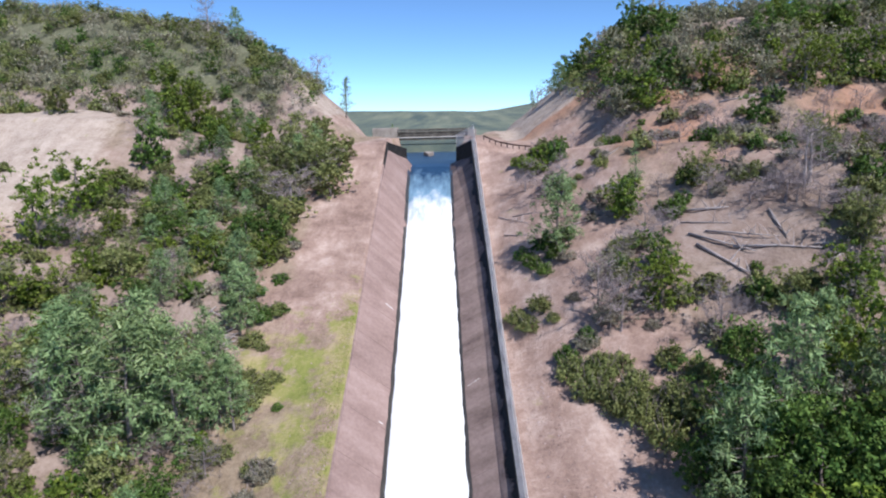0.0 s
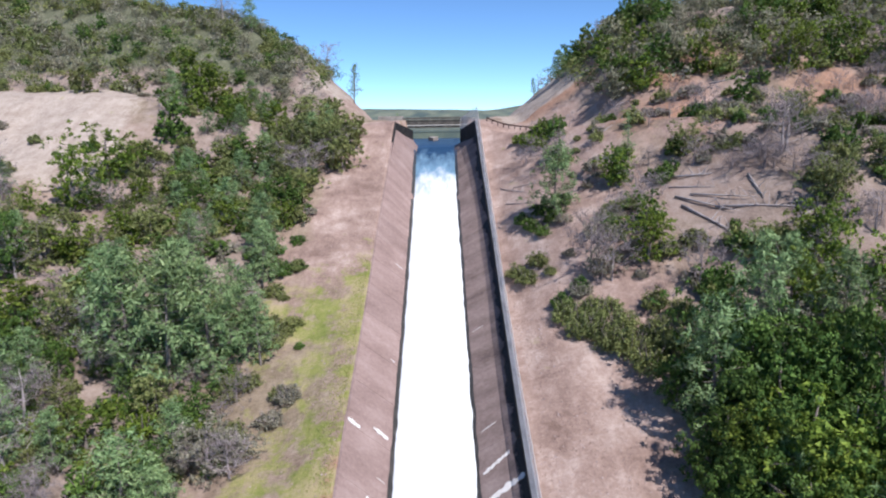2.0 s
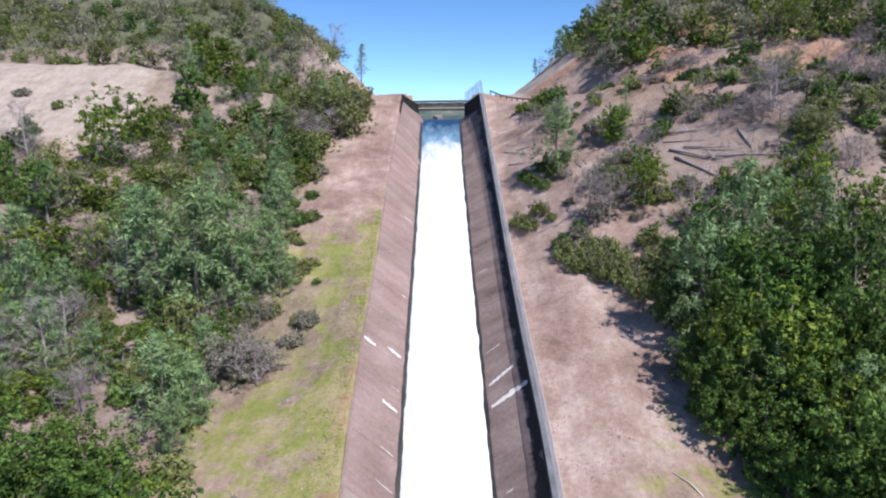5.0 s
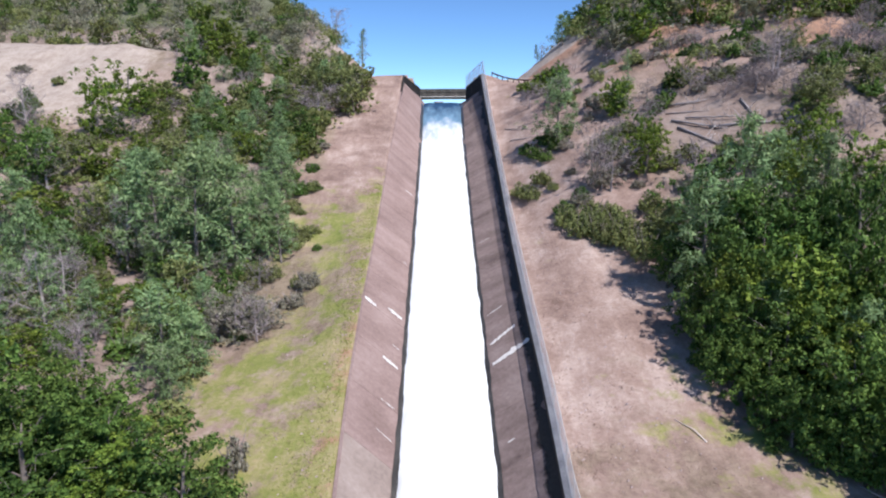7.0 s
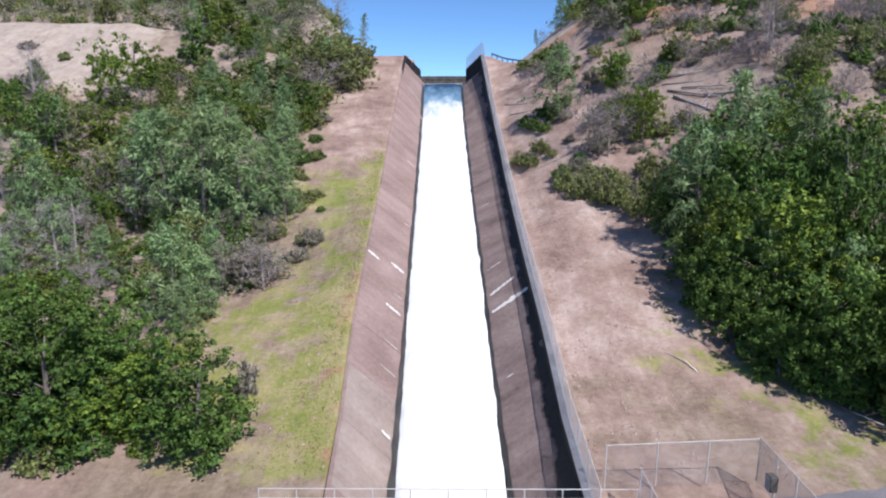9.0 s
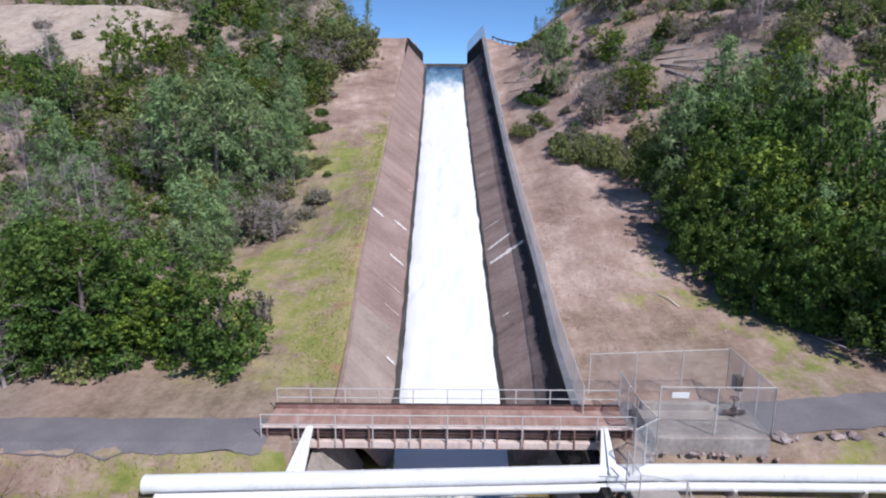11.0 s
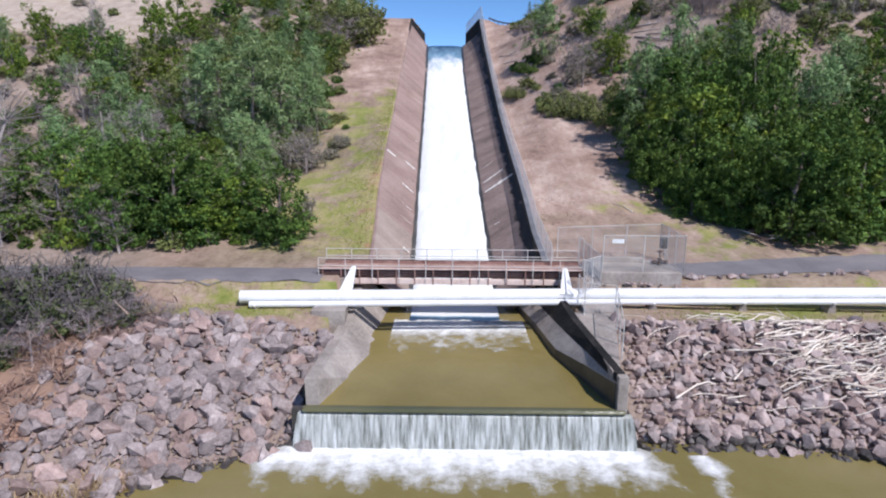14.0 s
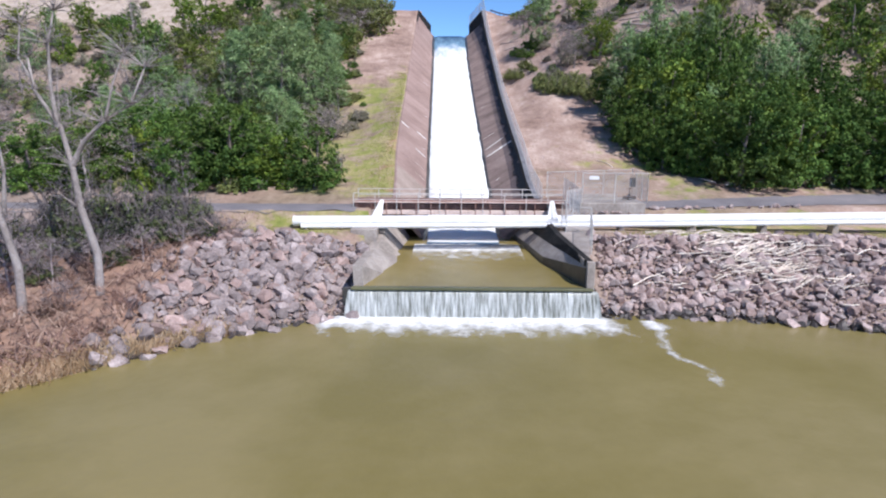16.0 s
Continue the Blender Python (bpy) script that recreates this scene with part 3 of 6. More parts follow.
ground = tagged(new("ground", ground_mesh), "bare pinkish dirt hillside with dry grass and scrub", "ground", kind="structure")

# ------------------------------------------------------------ water


def sheet(name, xs, ys, height, material):
    v = [(x, y, height(x, y)) for y in ys for x in xs]
    n = len(xs)
    f = [(r * n + c, r * n + c + 1, (r + 1) * n + c + 1, (r + 1) * n + c) for r in range(len(ys) - 1) for c in range(n - 1)]
    return raw_mesh(name, v, f, material, True)


def steps(a, b, n):
    return [a + (b - a) * k / n for k in range(n + 1)]


river = tagged(new("river", sheet("river", [-1200, -700, -400, -220, -130, -90, -70] + steps(-58, 58, 116) + [80, 140, 300, 700, 1200], [-1300, -700, -300, -160, -110] + steps(-90, -11.5, 120), lambda x, y: RIVER_Z + 0.03 * rough_at(x, y, 3) if abs(x) < 70 else RIVER_Z, RIVER)),
               "calm olive-brown silty river water", "river", kind="structure")
pool = tagged(new("stilling_pool", sheet("stilling_pool", steps(-6.9, 8.5, 50), steps(-12.3, 4.5, 60), lambda x, y: POOL_Z + 0.035 * rough_at(x, y, 1.2) * smooth(-11.5, -3, y), POOL)),
              "murky brown water in the stilling basin", "pool", kind="structure")
lake = tagged(new("reservoir_water", sheet("reservoir_water", steps(-90, 60, 30), steps(111.6, 153, 30), lambda x, y: LAKE_Z - 0.25 * smooth(120, 112, y), LAKE)),
              "blue reservoir water behind the spillway crest", "reservoir", kind="structure")


def chute_water(x, y):
    u = x - axis(y)
    h = along(y, [(0, 0.45), (26, 0.5), (90, 0.35), (112, 0.3)])
    rag = 0.12 * rough_at(x * 1.0, y * 0.3, 0.9, 2.0) * smooth(110, 98, y)
    return max(floor_z(y) + h + rag - 0.25 * (abs(u) / half(y, u)) ** 6, POOL_Z + 0.07 * smooth(-0.5, 0.2, y) - 0.02)


ys = steps(-0.5, 112.4, 360)
fr = steps(-1, 1, 26)
cw_v = [(axis(y) + f * (half(y, f) + 0.2 + 0.1 * rough_at(f * 3, y, 2.2) + 0.04 * rough_at(f * 5, y, 0.7)), y, chute_water(axis(y) + f * half(y, f), y)) for y in ys for f in fr]
n = len(fr)
cw_f = [(r * n + c, r * n + c + 1, (r + 1) * n + c + 1, (r + 1) * n + c) for r in range(len(ys) - 1) for c in range(n - 1)]
cw_mesh = raw_mesh("spillway_water", cw_v, cw_f, FROTH, True)
# dark blue towards the crest, and again at the chute's foot below y 1.5
cw_mesh.attributes.new("whole", "FLOAT", "POINT").data.foreach_set("value", [max(smooth(76, 111, y), smooth(1.5, 0.7, y)) for y in ys for _ in fr])
tagged(new("spillway_water", cw_mesh), "white foaming water rushing down the spillway chute", "water", kind="structure")

# ------------------------------------------------------------ spillway chute
chute = thing("spillway_chute", "long trapezoidal concrete spillway chute with stained pinkish panels", "spillway", kind="structure")
WALL_L = [(0, 0.08), (84, 0.1), (97, 1.1), (104, 1.7), (112, 1.9)]
WALL_R = [(0, 0.7), (30, 1.0), (60, 1.4), (85, 2.0), (97, 2.8), (112, 2.6)]


def rise_z(y, side):
    """The upper edge of the sloping panel, at the foot of the upright wall."""
    return top_z(y) - along(y, WALL_L if side < 0 else WALL_R)


def slope_u(y, side):
    return edge(y, side) - (0.22 if side < 0 else 0.4)


def section_panel(y0, y1, side, gap=0.015):
    ring = []
    for y in (y0 + gap, y1 - gap):
        a, h, zf, su = axis(y), half(y, side), floor_z(y), slope_u(y, side)
        zs = rise_z(y, side)
        ring.append([(a + side * h, y, zf), (a + side * su, y, zs), (a + side * su, y, zs - 0.5), (a + side * h, y, zf - 0.5)])
    return prism(*ring)


def wall_piece(y0, y1, side, gap=0.01):
    ring = []
    for y in (y0 + gap, y1 - gap):
        a, zs, zt, su, wu = axis(y), rise_z(y, side) - 0.5, top_z(y), slope_u(y, side), edge(y, side)
        ring.append([(a + side * su, y, zs), (a + side * su, y, zt - 0.03), (a + side * (su + 0.03), y, zt), (a + side * wu, y, zt), (a + side * wu, y, zs)])
    return prism(*ring)


def coping(y0, y1, side):
    ring = []
    for y in (y0 + 0.01, y1 - 0.01):
        a, zt, su, wu = axis(y), top_z(y), slope_u(y, side), edge(y, side)
        ring.append([(a + side * (su - 0.03), y, zt - 0.06), (a + side * (su - 0.03), y, zt + 0.07), (a + side * (wu + 0.04), y, zt + 0.07), (a + side * (wu + 0.04), y, zt - 0.06)])
    return prism(*ring)


cuts = [2.9] + [-0.5 + 5.5 * k for k in range(1, 19)] + [100.0, 106.0, 112.0]
for y0, y1 in zip(cuts, cuts[1:]):
    for side in (-1, 1):
        # panels on the right take the darker concrete, with their shade painted in
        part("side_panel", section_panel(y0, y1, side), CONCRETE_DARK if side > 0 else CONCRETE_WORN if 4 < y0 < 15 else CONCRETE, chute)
        # right wall and left crest wall get the black tone with painted-in shade
        part("parapet_wall", wall_piece(y0, y1, side), CONCRETE if side < 0 and y0 < 88 else MOSS_SHADE, chute)
        if side > 0:
            part("coping", coping(y0, y1, side), COPING, chute, "pale concrete coping")
    ring = [[(axis(y) - half(y, -1), y, floor_z(y)), (axis(y) + half(y, 1), y, floor_z(y)), (axis(y) + half(y, 1), y, floor_z(y) - 0.6), (axis(y) - half(y, -1), y, floor_z(y) - 0.6)] for y in (y0, y1)]
    part("floor_slab", prism(*ring), CONCRETE_DARK, chute)
# wet strips where the water laps the panels
for side in (-1, 1):
    v = []
    for y in steps(0, 104, 150):
        h, zf = half(y, side), floor_z(y)
        k = (rise_z(y, side) - zf) / (slope_u(y, side) - h)
        w = 0.52 + 0.1 * rough_at(y, side * 9, 2.0) + 0.05 * rough_at(y, side * 5, 0.6)
        for o in (0.05, w):
            v.append((axis(y) + side * (h + o - 0.004), y, zf + k * o + 0.05))
    f = [(2 * k, 2 * k + 1, 2 * k + 3, 2 * k + 2) for k in range(len(v) // 2 - 1)]
    part("wet_strip", raw_mesh("wet_strip", v, f, WET), WET, chute, "dark wet concrete beside the flow")

# ragged black band: moss together with painted shade below the right wall
v, band_dense = [], []
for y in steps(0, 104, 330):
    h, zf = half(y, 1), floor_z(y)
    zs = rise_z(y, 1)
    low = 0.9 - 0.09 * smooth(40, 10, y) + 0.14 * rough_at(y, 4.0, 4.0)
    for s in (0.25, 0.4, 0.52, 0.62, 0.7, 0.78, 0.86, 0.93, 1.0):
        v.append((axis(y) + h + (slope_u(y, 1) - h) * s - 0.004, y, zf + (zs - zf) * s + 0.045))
        band_dense.append(min(max(0.5 + 2.4 * (s - low), 0.0), 1.0))
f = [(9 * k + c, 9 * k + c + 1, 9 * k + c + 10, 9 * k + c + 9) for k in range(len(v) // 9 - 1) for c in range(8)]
band_mesh = raw_mesh("moss_strip", v, f, MOSS_SHADE_STAIN)
band_mesh.attributes.new("dense", "FLOAT", "POINT").data.foreach_set("value", band_dense)
part("moss_strip", band_mesh, MOSS_SHADE_STAIN, chute, "black moss and painted shade along the foot of the wall")


def deposit(side, y, a, b, width, skew=0.0):
    """A pale streak that leaks from a joint, from a to b up the panel."""
    rows, v = 15, []
    for k in range(rows + 1):
        s = a + (b - a) * k / rows
        yy = y + skew * s
        w = width * (0.35 + 0.65 * math.sin(math.pi * (0.15 + 0.7 * k / rows))) * (0.45 + 0.9 * random.random())
        for o in (-w, w * (0.4 + 0.8 * random.random())):
            y2 = yy + o
            h = half(y2, side)
            v.append((axis(y2) + side * (h + (slope_u(y2, side) - h) * s - 0.004), y2, floor_z(y2) + (rise_z(y2, side) - floor_z(y2)) * s + 0.06))
    f = [(2 * k, 2 * k + 1, 2 * k + 3, 2 * k + 2) for k in range(rows)]
    part("mineral_streak", raw_mesh("mineral_streak", v, f, DEPOSIT), DEPOSIT, chute, "white mineral streak on a panel joint")


for row in ((1, 27.0, 0.2, 0.97, 0.3, 0.9), (1, 29.6, 0.2, 0.75, 0.26, 1.6), (1, 34.2, 0.2, 0.55, 0.05, 1.0), (1, 18.0, 0.3, 0.42, 0.08, 0.5), (1, 49.0, 0.2, 0.5, 0.05, 1.0),
            (-1, 33.5, 0.2, 0.5, 0.3, 0.5), (-1, 32.5, 0.75, 1.0, 0.26, 0.4), (-1, 26.3, 0.2, 0.5, 0.22, 0.5), (-1, 28.8, 0.2, 0.35, 0.05, 0.5), (-1, 43.8, 0.2, 0.3, 0.06, 0.5),
            (-1, 62.0, 0.2, 0.42, 0.1, 0.5), (-1, 21.5, 0.2, 0.45, 0.05, 0.5), (-1, 18.2, 0.2, 0.5, 0.04, 0.5), (-1, 12.0, 0.2, 0.36, 0.2, 0.3)):
    deposit(*row)

# crest sill and nose pier in the approach
part("crest_sill", prism([(-4.7, 112, 25.2), (2.6, 112, 25.2), (2.6, 112, 24), (-4.7, 112, 24)], [(-4.7, 112.6, 25.2), (2.6, 112.6, 25.2), (2.6, 112.6, 24), (-4.7, 112.6, 24)]), CONCRETE_PALE, chute)

# ------------------------------------------------------------ stilling basin and weir
basin = thing("stilling_basin", "flared concrete stilling basin with sloping wing walls", "spillway basin", kind="structure")


def warped(rows, thick, material, name, parent):
    """A ruled wall through rows of (bottom, top); thick is the offset of its back."""
    v, f = [], []
    for lo, hi in rows:
        v += [Vector(lo), Vector(hi), Vector(hi) + Vector(thick), Vector(lo) + Vector(thick) + Vector((0, 0, -0.5))]
    for k in range(len(rows) - 1):
        for a in range(4):
            b = (a + 1) % 4
            f.append((4 * k + a, 4 * k + b, 4 * k + 4 + b, 4 * k + 4 + a))
    f += [(0, 1, 2, 3), tuple(range(4 * len(rows) - 1, 4 * len(rows) - 5, -1))]
    bm = bmesh.new()
    vv = [bm.verts.new(p) for p in v]
    for q in f:
        bm.faces.new([vv[i] for i in q])
    bmesh.ops.recalc_face_normals(bm, faces=bm.faces)
    return part(name, bm, material, parent)


warped([((-3.7, 3.2, -3.2), (-5.9, 3.2, 0.35)), ((-4.1, -1.0, -3.2), (-5.9, -1.2, -0.45)), ((-4.2, -3.4, -3.2), (-6.0, -3.3, -0.98))], (-0.5, 0, 0), CONCRETE_PALE, "wing_wall", basin)
warped([((-4.2, -3.42, -2.7), (-6.0, -3.32, -0.98)), ((-4.3, -5.2, -2.55), (-6.3, -5.3, -1.38)), ((-5.27, -8.6, -2.5), (-6.35, -8.5, -1.25)), ((-6.3, -12.3, -2.6), (-6.4, -12.2, -1.0))], (-0.6, 0, 0), CONCRETE_PALE, "wing_wall", basin)
FOOT_R = [(4.6, 3.2, -3.2), (5.35, -1.0, -3.2), (5.9, -6.0, -3.2), (6.9, -9.0, -3.2), (7.75, -12.3, -3.2)]
SILL_R = [(4.8, 3.2, -1.9), (5.5, -1.0, -1.9), (6.05, -6.0, -1.8), (7.0, -9.0, -1.45), (7.78, -12.28, -1.05)]
BENCH_R = [(5.7, 3.2, -1.2), (6.2, -1.5, -1.1), (6.65, -5.2, -1.0), (7.25, -8.6, -0.95), (7.8, -12.2, -0.95)]
CREST_R = [(6.5, 3.2, 0.5), (6.75, -1.5, 0.1), (7.05, -4.9, -0.25), (7.4, -8.3, -0.4), (7.82, -12.2, -0.55)]
# toe wall and wing wall: shade of their faces is in the dark tones
warped(list(zip(FOOT_R, SILL_R)), (0.5, 0, -0.1), WET, "toe_wall", basin)
warped(list(zip(SILL_R, BENCH_R)), (0.3, 0, -0.4), CONCRETE_PALE, "sloped_panel", basin)
warped(list(zip(BENCH_R, CREST_R)), (0.42, 0, 0), MOSS_SHADE, "wing_wall", basin)
part("end_pier", box((0.5, 0.5, 3.0), (8.1, -12.32, -2.1), bevel=0.03), CONCRETE_PALE, basin, "pale concrete end pier")
# weir sill and falling water
weir = part("weir_sill", prism([(-7.6, -12.1, -2.42), (-7.6, -12.5, -2.42), (-7.6, -12.7, -6), (-7.6, -11.8, -6)], [(8.5, -12.1, -2.42), (8.5, -12.5, -2.42), (8.5, -12.7, -6), (8.5, -11.8, -6)]), WET, basin, "dark wet weir sill")
part("weir_lip", box((15.4, 0.5, 0.22), (0.6, -12.5, -2.4), bevel=0.09), LIP, basin, "smooth dark green lip of water over the weir")
veil_v, veil_n = [], 150
prof = [(-12.45, POOL_Z - 0.2), (-12.6, POOL_Z - 0.22), (-12.7, -2.7), (-12.85, -3.1), (-12.98, -3.6), (-13.05, -4.3)]
for k in range(veil_n + 1):
    x = -7.2 + 15.7 * k / veil_n
    for j, (y, z) in enumerate(prof):
        veil_v.append((x * (1 + 0.008 * j), y + 0.07 * rough_at(x * 2, z, 0.7) * (j > 1), z))
m = len(prof)
veil_f = [(k * m + j, (k + 1) * m + j, (k + 1) * m + j + 1, k * m + j + 1) for k in range(veil_n) for j in range(m - 1)]
tagged(new("weir_fall", raw_mesh("weir_fall", veil_v, veil_f, VEIL, True)), "streaked curtain of water falling over the weir", "waterfall", kind="structure")


def foam_patch(name, x0, x1, y0, y1, z, lift, label, dense):
    xs, yy = steps(x0, x1, int((x1 - x0) / 0.14)), steps(y0, y1, int((y1 - y0) / 0.14))
    values = []

    def height(x, y):
        k = dense(x, y)
        values.append(min(max(k, 0.0), 1.0))
        return z + 0.03 + lift * max(min(k, 1), 0) * (0.6 + 0.5 * rough_at(x, y, 0.35, 6.0))

    me = sheet(name, xs, yy, height, FOAM)
    me.attributes.new("dense", "FLOAT", "POINT").data.foreach_set("value", values)
    return tagged(new(name, me), label, "foam", kind="stuff")


foam_patch("weir_foam", -10.2, 11.2, -19.2, -12.75, RIVER_Z, 0.07, "churned white foam below the weir",
           lambda x, y: (0.2 * smooth(-19, -16.5, y) + 0.68 * smooth(-17.6, -12.9, y + 0.9 * rough_at(x, 0.25 * y, 0.9))) * smooth(-10.2, -7.8, x - 0.5 * (y + 14)) * smooth(11.2, 8.6, x + 0.5 * (y + 14)))
foam_patch("basin_foam", -3.7, 4.9, -8.6, 1.4, POOL_Z, 0.08, "white foam where the chute meets the pool",
           lambda x, y: (0.36 * smooth(-3.2, -1.4, y) * (1 - 0.5 * smooth(0.5, 4.0, x)) + 0.44 * smooth(-9.5, -3.2, y + 0.8 * rough_at(x, y, 1.5)) + 0.12 * smooth(0.1, 0.5, rough_at(x, y * 0.6, 1.3))) * smooth(1.0, -0.2, y + 0.5 * rough_at(x, 3.0, 1.5)))
foam_patch("drifting_foam", 9, 14.5, -25, -13.3, RIVER_Z, 0.02, "thin trail of foam drifting on the river",
           lambda x, y: (0.57 + 0.25 * smooth(-15.4, -14.4, y) - 0.55 * abs(x - along(y, [(-24, 12.4), (-22.4, 12.2), (-21.0, 12.6), (-19.0, 11.3), (-17, 11.5), (-15, 11.9), (-13.6, 11.8)]) - 0.25 * rough_at(x, y, 1.0))) * smooth(-24.5, -22, y))

# ------------------------------------------------------------ road
road_v, road_f = [], []
for side_no, (xs, mid) in enumerate(((steps(-60, -8.4, 140), 0.55), (steps(8.6, 60, 140), 2.4))):
    base = len(road_v)
    for x in xs:
        c = mid + (0.013 * (x + 8.4) if x < 0 else 0.10 * (x - 8.6) * smooth(8, 30, x))
        for o in (-1.65 + 0.3 * rough_at(x, 1.0, 1.7), -0.8, 0.8, 1.65 + 0.3 * rough_at(x, 7.0, 1.7)):
            road_v.append((x, c + o, terrain(x, c + o) + (0.05 if abs(o) > 1 else 0.08)))
    road_f += [(base + 4 * k + j, base + 4 * k + 4 + j, base + 4 * k + 5 + j, base + 4 * k + 1 + j) for k in range(len(xs) - 1) for j in range(3)]
tagged(new("road", raw_mesh("road", road_v, road_f, ASPHALT)), "narrow grey asphalt service road", "road", kind="structure")

# ------------------------------------------------------------ footbridge
bridge = thing("footbridge", "rusty brown steel footbridge with plank deck and pipe railings", "bridge")
DECK_Z, BY0, BY1, BX0, BX1 = 1.0, 0.6, 2.95, -8.75, 9.0
for k in range(118):
    x = BX0 + 0.15 * k + 0.075
    if x < BX1:
        part("deck_plank", box((0.14, BY1 - BY0 - 0.2, 0.06), (x, (BY0 + BY1) / 2, DECK_Z - 0.03 + 0.008 * random.random())), PLANK, bridge)
for y, s in ((BY0, -1), (BY1, 1)):
    part("edge_girder", box((BX1 - BX0, 0.1, 0.58), ((BX0 + BX1) / 2, y, DECK_Z - 0.1), bevel=0.01), RUST, bridge)
    for z in (-0.06, 0.1, 0.26):
        part("side_rail", rod((BX0, y + s * 0.11, DECK_Z - z), (BX1, y + s * 0.11, DECK_Z - z), 0.03, 6), BROWN, bridge)
    part("flange", box((BX1 - BX0, 0.2, 0.03), ((BX0 + BX1) / 2, y + s * 0.06, DECK_Z + 0.2)), BEAM if s < 0 else BROWN, bridge)
    part("lower_flange", box((BX1 - BX0, 0.1, 0.03), ((BX0 + BX1) / 2, y + s * 0.03, DECK_Z - 0.36)), BROWN, bridge)
part("edge_beam", box((BX1 - BX0, 0.3, 0.34), ((BX0 + BX1) / 2, BY0 - 0.16, DECK_Z - 0.6), bevel=0.02), BEAM, bridge, "pale pink concrete beam")
part("edge_beam", box((BX1 - BX0, 0.24, 0.4), ((BX0 + BX1) / 2, BY1 + 0.0, DECK_Z - 0.6), bevel=0.02), BEAM, bridge, "pale pink concrete beam")
for k in range(15):
    x = BX0 + 0.3 + 1.22 * k
    b = box((0.08, 0.1, 1.0), (x, BY0 - 0.3, DECK_Z - 0.3), bevel=0.01)
    box((0.05, 0.3, 0.08), (x, BY0 - 0.16, DECK_Z + 0.12), bm=b)
    part("bracket", b, RUST, bridge)
for y in (BY0 - 0.38, BY1 + 0.2):
    for k in range(11):
        x = BX0 + 0.05 + 1.77 * k
        part("railing_post", rod((x, y, DECK_Z - 0.6), (x, y, DECK_Z + 0.98), 0.03), GALV, bridge, "galvanised pipe post")
    for z in (0.98, 0.48):
        part("railing_rail", rod((BX0 + 0.05, y, DECK_Z + z), (BX1 - 0.05, y, DECK_Z + z), 0.026), GALV, bridge, "galvanised pipe rail")
for y in (0.4, 3.1):
    part("abutment", box((1.2, 0.9, 2.2), (-7.5, y + 0.2, -0.5), bevel=0.04), CONCRETE_PALE, bridge, "pale concrete abutment block")
    part("abutment", box((1.2, 0.9, 2.2), (8.1, y + 0.2, -0.5), bevel=0.04), CONCRETE_PALE, bridge, "pale concrete abutment block")

# ------------------------------------------------------------ white pipes


def pipe_y(x):
    return -2.75 + 0.055 * (min(x, 10) + 12.9) - 0.04 * max(x - 10, 0)


def pipe_z(x):
    return 0.17 + 0.024 * max(x - 10, 0)


def pipeline(name, r, dy, dz, x0, x1, label):
    th = thing(name, label, "pipe")
    count = int((x1 - x0) / 3.1)
    for k in range(count):
        ends = [Vector((x, pipe_y(x) + dy, pipe_z(x) + dz)) for x in (x0 + 3.1 * k, x0 + 3.1 * (k + 1))]
        me = to_mesh("pipe_section", rod(*ends, r, 36), WHITE)
        part("pipe_section", me, WHITE, th)
        part("flange", rod(ends[0] - Vector((0.05, 0, 0)), ends[0] + Vector((0.05, 0, 0)), r + 0.012, 36), WHITE, th)
    return th


pipeline("large_pipe", 0.4, 0.0, 0.0, -12.9, 60, "large white painted pipeline crossing the channel")
pipeline("small_pipe", 0.19, -0.62, -0.3, -12.2, 60, "smaller white painted pipeline beside the large one")
for x in (-11.9, -8.2, 12.7, 18.2, 23.6, 29.0, 34.6, 40.4, 46.2):
    y, z = pipe_y(x) - 0.3, pipe_z(x) - 0.42
    g = min(natural(x, y) - 0.3, -0.6)
    sup = thing("pipe_support", "tapered pale concrete saddle holding the white pipes", "support", "pipe supports")
    w, n = (0.62, 0.32) if x > 0 else (0.5, 0.3)
    part("pedestal", prism([(x - w / 2, y - 0.4, g), (x + w / 2, y - 0.4, g), (x + w / 2, y + 0.4, g), (x - w / 2, y + 0.4, g)], [(x - n / 2, y - 0.42, z), (x + n / 2, y - 0.42, z), (x + n / 2, y + 0.42, z), (x - n / 2, y + 0.42, z)]), CONCRETE_PALE, sup)
    part("saddle", box((0.14, 1.2, 0.1), (x, y, z + 0.05), bevel=0.01), GALV, sup)
# two painted brackets that carry the pipes over the channel
for x in (-6.35, 7.55):
    br = thing("pipe_bracket", "white painted tapered bracket between footbridge and pipes", "bracket", "pipe brackets")
    a, b = Vector((x, 0.15, 1.45)), Vector((x - 0.25, -2.1, 0.35))
    part("plate", prism([a + Vector((-0.15, 0, 0)), a + Vector((0.15, 0, 0)), a + Vector((0.15, 0.1, -0.15)), a + Vector((-0.15, 0.1, -0.15))], [b + Vector((-0.42, 0, 0)), b + Vector((0.42, 0, 0)), b + Vector((0.42, 0.1, -0.2)), b + Vector((-0.42, 0.1, -0.2))]), WHITE, br)
    part("rib", prism([a + Vector((-0.03, -0.02, 0.06)), a + Vector((0.03, -0.02, 0.06)), a + Vector((0.03, 0, 0)), a + Vector((-0.03, 0, 0))], [b + Vector((-0.03, -0.06, 0.16)), b + Vector((0.03, -0.06, 0.16)), b + Vector((0.03, 0, 0)), b + Vector((-0.03, 0, 0))]), WHITE, br)
# concrete blocks under the pipes at both sides of the channel
solid("pipe_pier", box((2.0, 1.7, 1.9), (-7.35, -3.3, -1.15), bevel=0.04), CONCRETE_PALE, "pale concrete block carrying the white pipes", "pier", "pipe piers")
